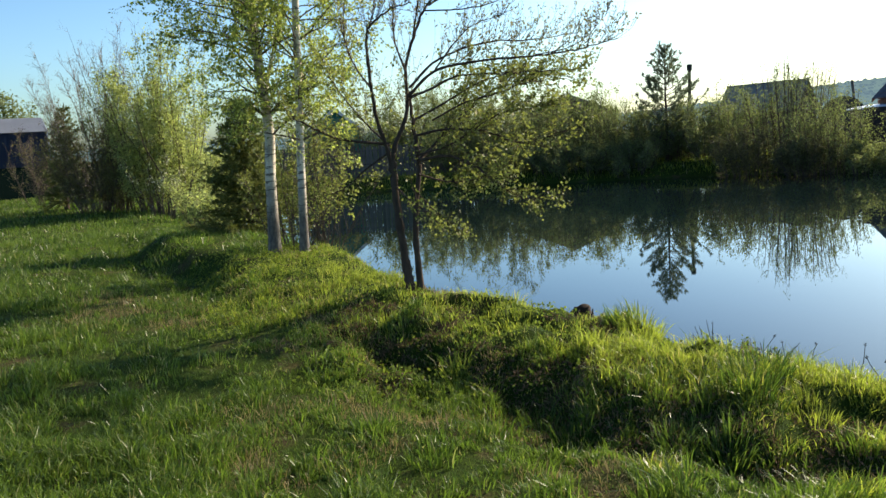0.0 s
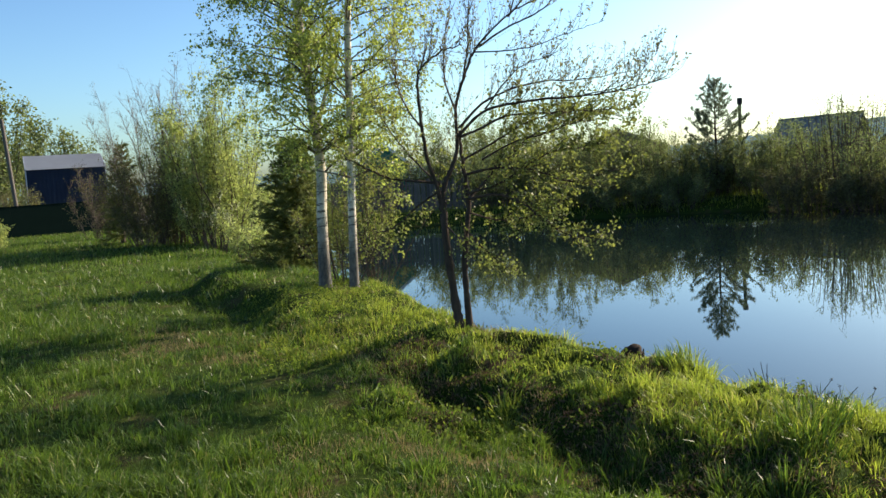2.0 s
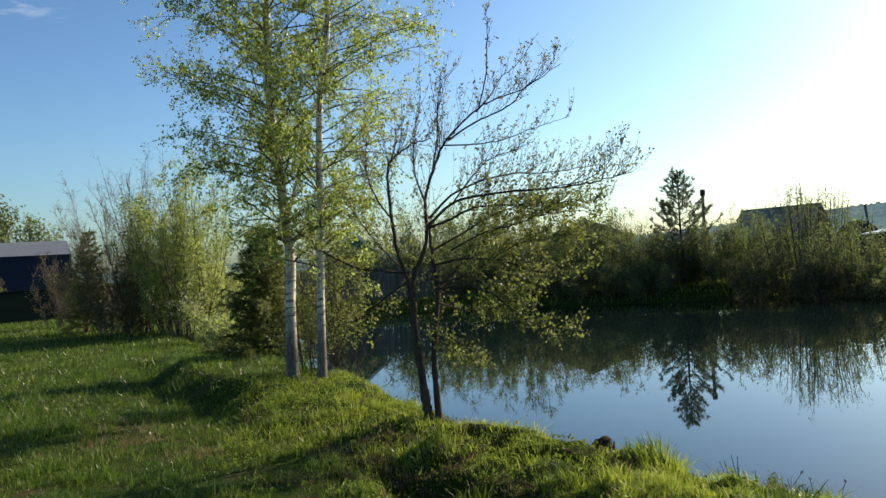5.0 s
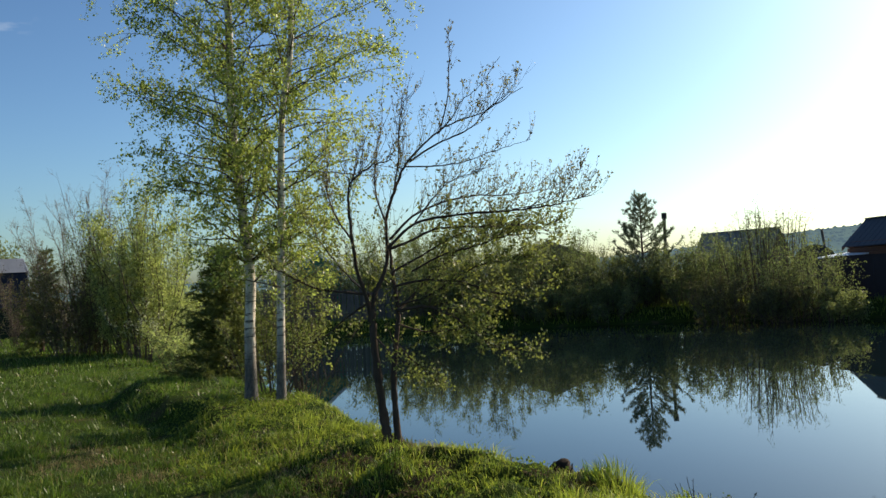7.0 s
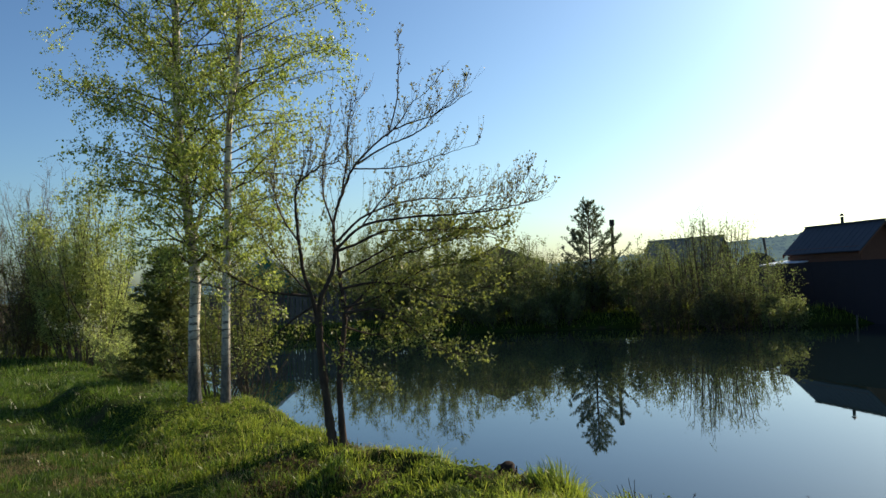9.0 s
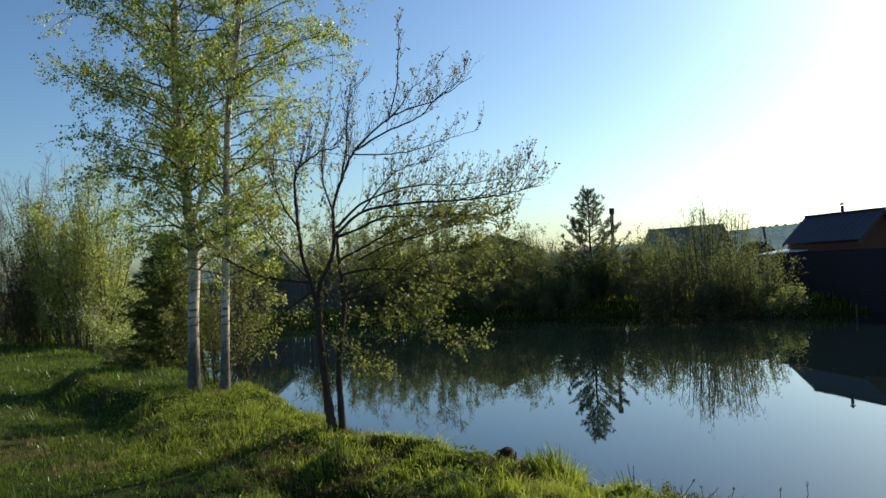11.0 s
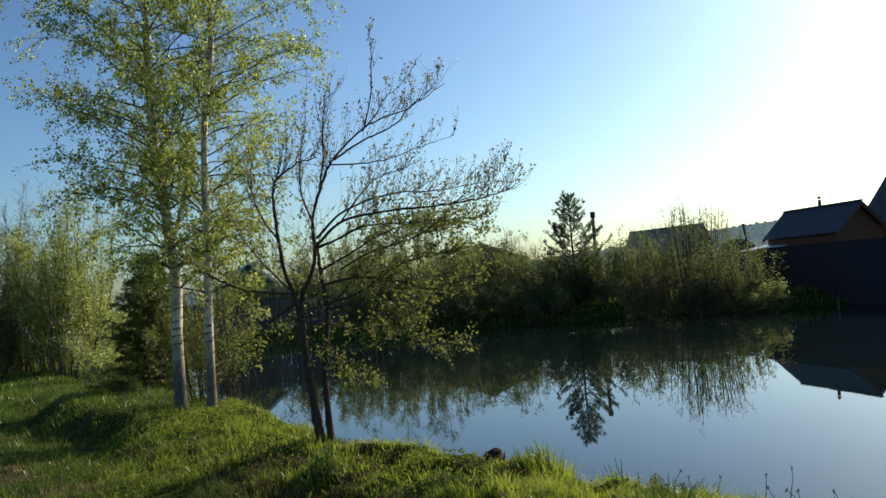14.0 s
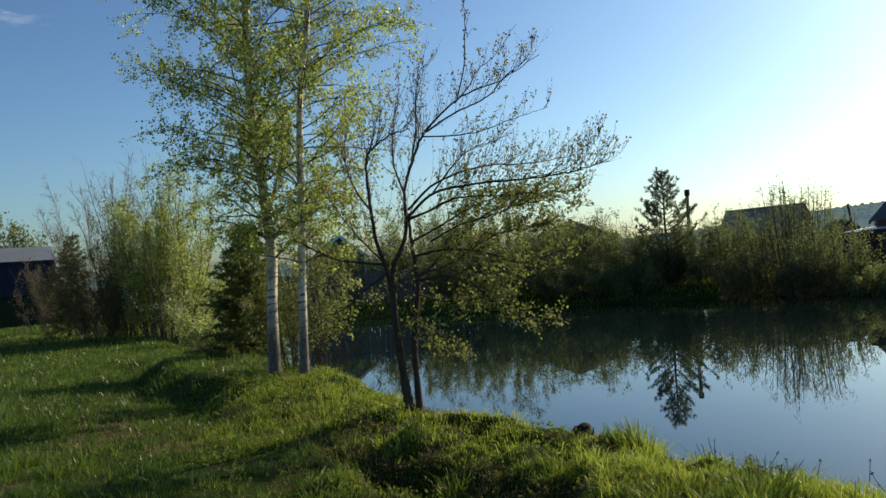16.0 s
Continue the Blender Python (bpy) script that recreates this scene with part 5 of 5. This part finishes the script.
# ---- distance ----
def far_woods():
    HILL = ([-48, -20, 0, 8, 12.6, 18.7, 23, 30, 40, 60], [0.9, 0.9, 0.9, 1.2, 1.5, 2.05, 2.3, 2.6, 3.0, 2.0])
    rng = np.random.default_rng(9)
    m = Mat("haze_glow_woods", 0.9)
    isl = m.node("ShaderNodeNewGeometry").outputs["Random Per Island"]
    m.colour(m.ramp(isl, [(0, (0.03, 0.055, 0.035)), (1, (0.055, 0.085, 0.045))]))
    # aerial haze painted on as a weak bluish emission of the trees
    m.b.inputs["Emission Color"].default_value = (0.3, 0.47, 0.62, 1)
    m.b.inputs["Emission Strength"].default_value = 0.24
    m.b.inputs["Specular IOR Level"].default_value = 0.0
    bm = bmesh.new()
    bmesh.ops.create_icosphere(bm, subdivisions=1, radius=1)
    sv = np.array([v.co for v in bm.verts])
    sf = np.array([[v.index for v in f.verts] for f in bm.faces])
    bm.free()
    g = Geo()
    for _ in range(3600):
        az = rng.uniform(-44, 42)
        t = math.sqrt(rng.random())
        d = 330 + 170 * t
        top = np.interp(az, HILL[0], HILL[1])
        z = (2.5 + 500 * math.tan(radians(top))) * t ** 0.8 - 4.5
        x, y = polar(az, d)
        pointed = rng.random() < 0.03
        w = rng.uniform(0.7, 1.5)
        sc = np.array([w, w, rng.uniform(1.0, 1.4) * w])
        v = sv * sc * (1 + 0.07 * rng.normal(0, 1, (len(sv), 1)))
        if pointed:
            v[:, :2] *= np.clip(0.75 - 0.5 * v[:, 2:] / sc[2], 0.12, 1)
            v[:, 2] *= 1.2
        g.add(v + [x, y, z], sf)
    n = 90
    for k, (t0, t1) in enumerate(zip(np.linspace(0, 1, 9)[:-1], np.linspace(0, 1, 9)[1:])):
        azs = np.linspace(-50, 62, n)
        tops = np.interp(azs, HILL[0], HILL[1])
        zt = 2.5 + 500 * np.tan(np.radians(tops))
        rows = [np.column_stack([np.sin(np.radians(azs)) * (330 + 170 * t), np.cos(np.radians(azs)) * (330 + 170 * t), zt * t ** 0.8 - 4])
                for t in (t0, t1)]
        g.add(np.vstack(rows), [(i, i + 1, n + i + 1, n + i) for i in range(n - 1)])
    return tagged(piece("backdrop", g, m.m, smooth=True), "distant wooded hill, its haze painted as a faint bluish glow", "hill", kind="structure")


far_woods()


# ---- small things on the bank ----
def tuft(at, seed, count, height, spread, label, mat=BANK_GRASS, name="grass_tuft"):
    rng = np.random.default_rng(seed)
    g = Geo()
    n = count
    a, rr = rng.uniform(0, 2 * math.pi, n), np.sqrt(rng.random(n)) * spread
    x, y = at[0] + np.cos(a) * rr, at[1] + np.sin(a) * rr
    base = np.column_stack([x, y, ground_z(x, y) - 0.02])
    h = height * rng.uniform(0.5, 1.1, n)
    out = np.column_stack([np.cos(a), np.sin(a), np.zeros(n)]) * (h * rng.uniform(0.15, 0.65, n))[:, None] + rng.normal(0, 0.02, (n, 3))
    s = rng.uniform(0, 6.28, n)
    side = np.column_stack([np.cos(s), np.sin(s), np.zeros(n)]) * rng.uniform(0.0025, 0.0045, n)[:, None]
    up = np.column_stack([np.zeros(n), np.zeros(n), h])
    m1, m2, tip = base + out * 0.2 + up * 0.5, base + out * 0.6 + up * 0.85, base + out * 1.15 + up * 0.97
    v = np.stack([base - side, base + side, m1 + side, m1 - side, m2 + side * 0.7, m2 - side * 0.7, tip], 1)
    c = np.array([*at, float(ground_z(*at))])
    o = np.arange(n)[:, None] * 7
    g.add(v.reshape(-1, 3) - c, np.concatenate([o + [0, 1, 2], o + [0, 2, 3], o + [3, 2, 4], o + [3, 4, 5], o + [5, 4, 6]]))
    ob = piece(name, g, mat)
    ob.location = c
    return tagged(ob, label, "grass tuft", "tufts on the bank")


# where they stand, how many blades, how tall and how wide
TUFTS = [(0.86, 6.72, 230, 0.21, 0.17), (0.70, 6.9, 120, 0.14, 0.12), (1.28, 5.2, 240, 0.21, 0.19), (1.45, 5.4, 180, 0.19, 0.16),
         (1.02, 4.62, 160, 0.19, 0.12), (1.24, 3.95, 200, 0.18, 0.16), (1.45, 4.05, 150, 0.15, 0.14), (0.02, 5.5, 80, 0.17, 0.13),
         (-0.28, 5.2, 90, 0.14, 0.12), (0.2, 5.15, 100, 0.13, 0.14), (-0.62, 6.5, 100, 0.13, 0.13), (2.1, 5.75, 110, 0.12, 0.14),
         (1.75, 6.0, 110, 0.12, 0.13), (0.78, 4.8, 110, 0.13, 0.13), (-1.0, 5.0, 90, 0.12, 0.13), (-1.6, 6.3, 90, 0.12, 0.14),
         (0.35, 6.2, 90, 0.13, 0.12), (-0.1, 7.2, 100, 0.12, 0.14), (0.6, 4.35, 100, 0.12, 0.14), (-1.9, 4.6, 90, 0.13, 0.15),
         (-0.6, 4.5, 100, 0.12, 0.16), (-2.6, 5.6, 80, 0.12, 0.15), (1.75, 4.6, 120, 0.14, 0.15), (1.62, 5.0, 110, 0.13, 0.15)]
for k, (tx, ty, n, h, sp) in enumerate(TUFTS):
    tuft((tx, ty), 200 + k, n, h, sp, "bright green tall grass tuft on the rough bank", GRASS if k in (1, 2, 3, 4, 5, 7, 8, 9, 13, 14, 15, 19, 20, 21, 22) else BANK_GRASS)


def stalks(name, at, count, height, spread, label, seed, bark, head=0.0, category="plant"):
    """Dry or flowering stalks from one root, some with a head."""
    rng = np.random.default_rng(seed)
    ob = thing(name, (*at, float(ground_z(*at)) - 0.03), label, category)
    for _ in range(count):
        a = rng.uniform(0, 6.28)
        p = wander((math.cos(a) * spread * 0.5 * rng.random(), math.sin(a) * spread * 0.5 * rng.random(), 0),
                   (math.cos(a) * 0.3, math.sin(a) * 0.3, 1), height * rng.uniform(0.6, 1.1), 6, rng, 0.12)
        g = Geo()
        tube(g, p, np.linspace(0.004, 0.002, 6), 4)
        if head:
            leaf_cloud(g, np.repeat(p[-1:], 14, 0), head, rng, head * 0.35, 0.0, 2.0)
        else:
            leaf_cloud(g, p[rng.integers(1, 6, 4)], 0.018, rng, 0.008, 0.3, 2.5)
        piece("stalk", g, bark, ob)
    return ob


for k, (az, d, n, h) in enumerate([(11.9, 6.75, 9, 0.3), (13.2, 6.7, 8, 0.26), (15.2, 6.65, 10, 0.3), (16.4, 6.6, 8, 0.26), (4.6, 7.5, 7, 0.22), (10.8, 6.9, 6, 0.2)]):
    stalks("withered_dock", polar(az, d), n, h, 0.16, "dark withered plant stalks at the water's edge", 300 + k, DARK_BARK)
for k, (az, d, h) in enumerate([(14.4, 6.7, 0.42), (16.9, 6.6, 0.38), (17.4, 6.55, 0.34), (22.4, 6.1, 0.36), (23.4, 6.0, 0.3), (25.2, 5.9, 0.32), (20.4, 6.3, 0.3)]):
    stalks("coltsfoot", polar(az, d), 2, h, 0.05, "thin stalks with small brownish heads over the water", 320 + k, TWIG_BARK, 0.013)
for k, (az, d, h) in enumerate([(6.2, 7.5, 0.42), (7.0, 7.4, 0.3), (13.9, 6.7, 0.3), (15.9, 6.6, 0.26)]):
    bush("sapling", polar(az, d), (0.1, 0.1, h), 5, WEED, 0.022, 0.02, "small green leafy shoot on the bank's edge", 340 + k,
         twig=0.1, per=4, stem_r=0.003, category="plant", thin=0.4, group="shoots on the bank", single=True)


def stump():
    at = polar(3.6, 7.55)
    rng = np.random.default_rng(77)
    ob = thing("tree_stump", (*at, float(ground_z(*at)) + 0.05), "dark rotten stump with broken roots on the bank", "stump")
    g = Geo()
    for k in range(16):
        a = rng.uniform(0, 6.28)
        p = wander((math.cos(a) * 0.04, math.sin(a) * 0.04, 0), (math.cos(a), math.sin(a), rng.uniform(0.6, 2.2)), rng.uniform(0.07, 0.15), 6, rng, 0.45)
        tube(g, p, np.linspace(0.02, 0.005, 6) * rng.uniform(0.7, 1.3), 6)
    piece("root_tangle", g, ROTTEN, ob)
    bm = bmesh.new()
    bmesh.ops.create_icosphere(bm, subdivisions=3, radius=0.075)
    for v in bm.verts:
        n3 = noise.noise(v.co * 22) * 0.9 + noise.noise(v.co * 60) * 0.6
        v.co *= 1 + 0.5 * n3
        v.co.z = v.co.z * 1.3 + 0.03
        v.co.x *= 1.25
    part("butt", bm, ROTTEN, ob, "crumbling dark wood", True)
    return ob


stump()
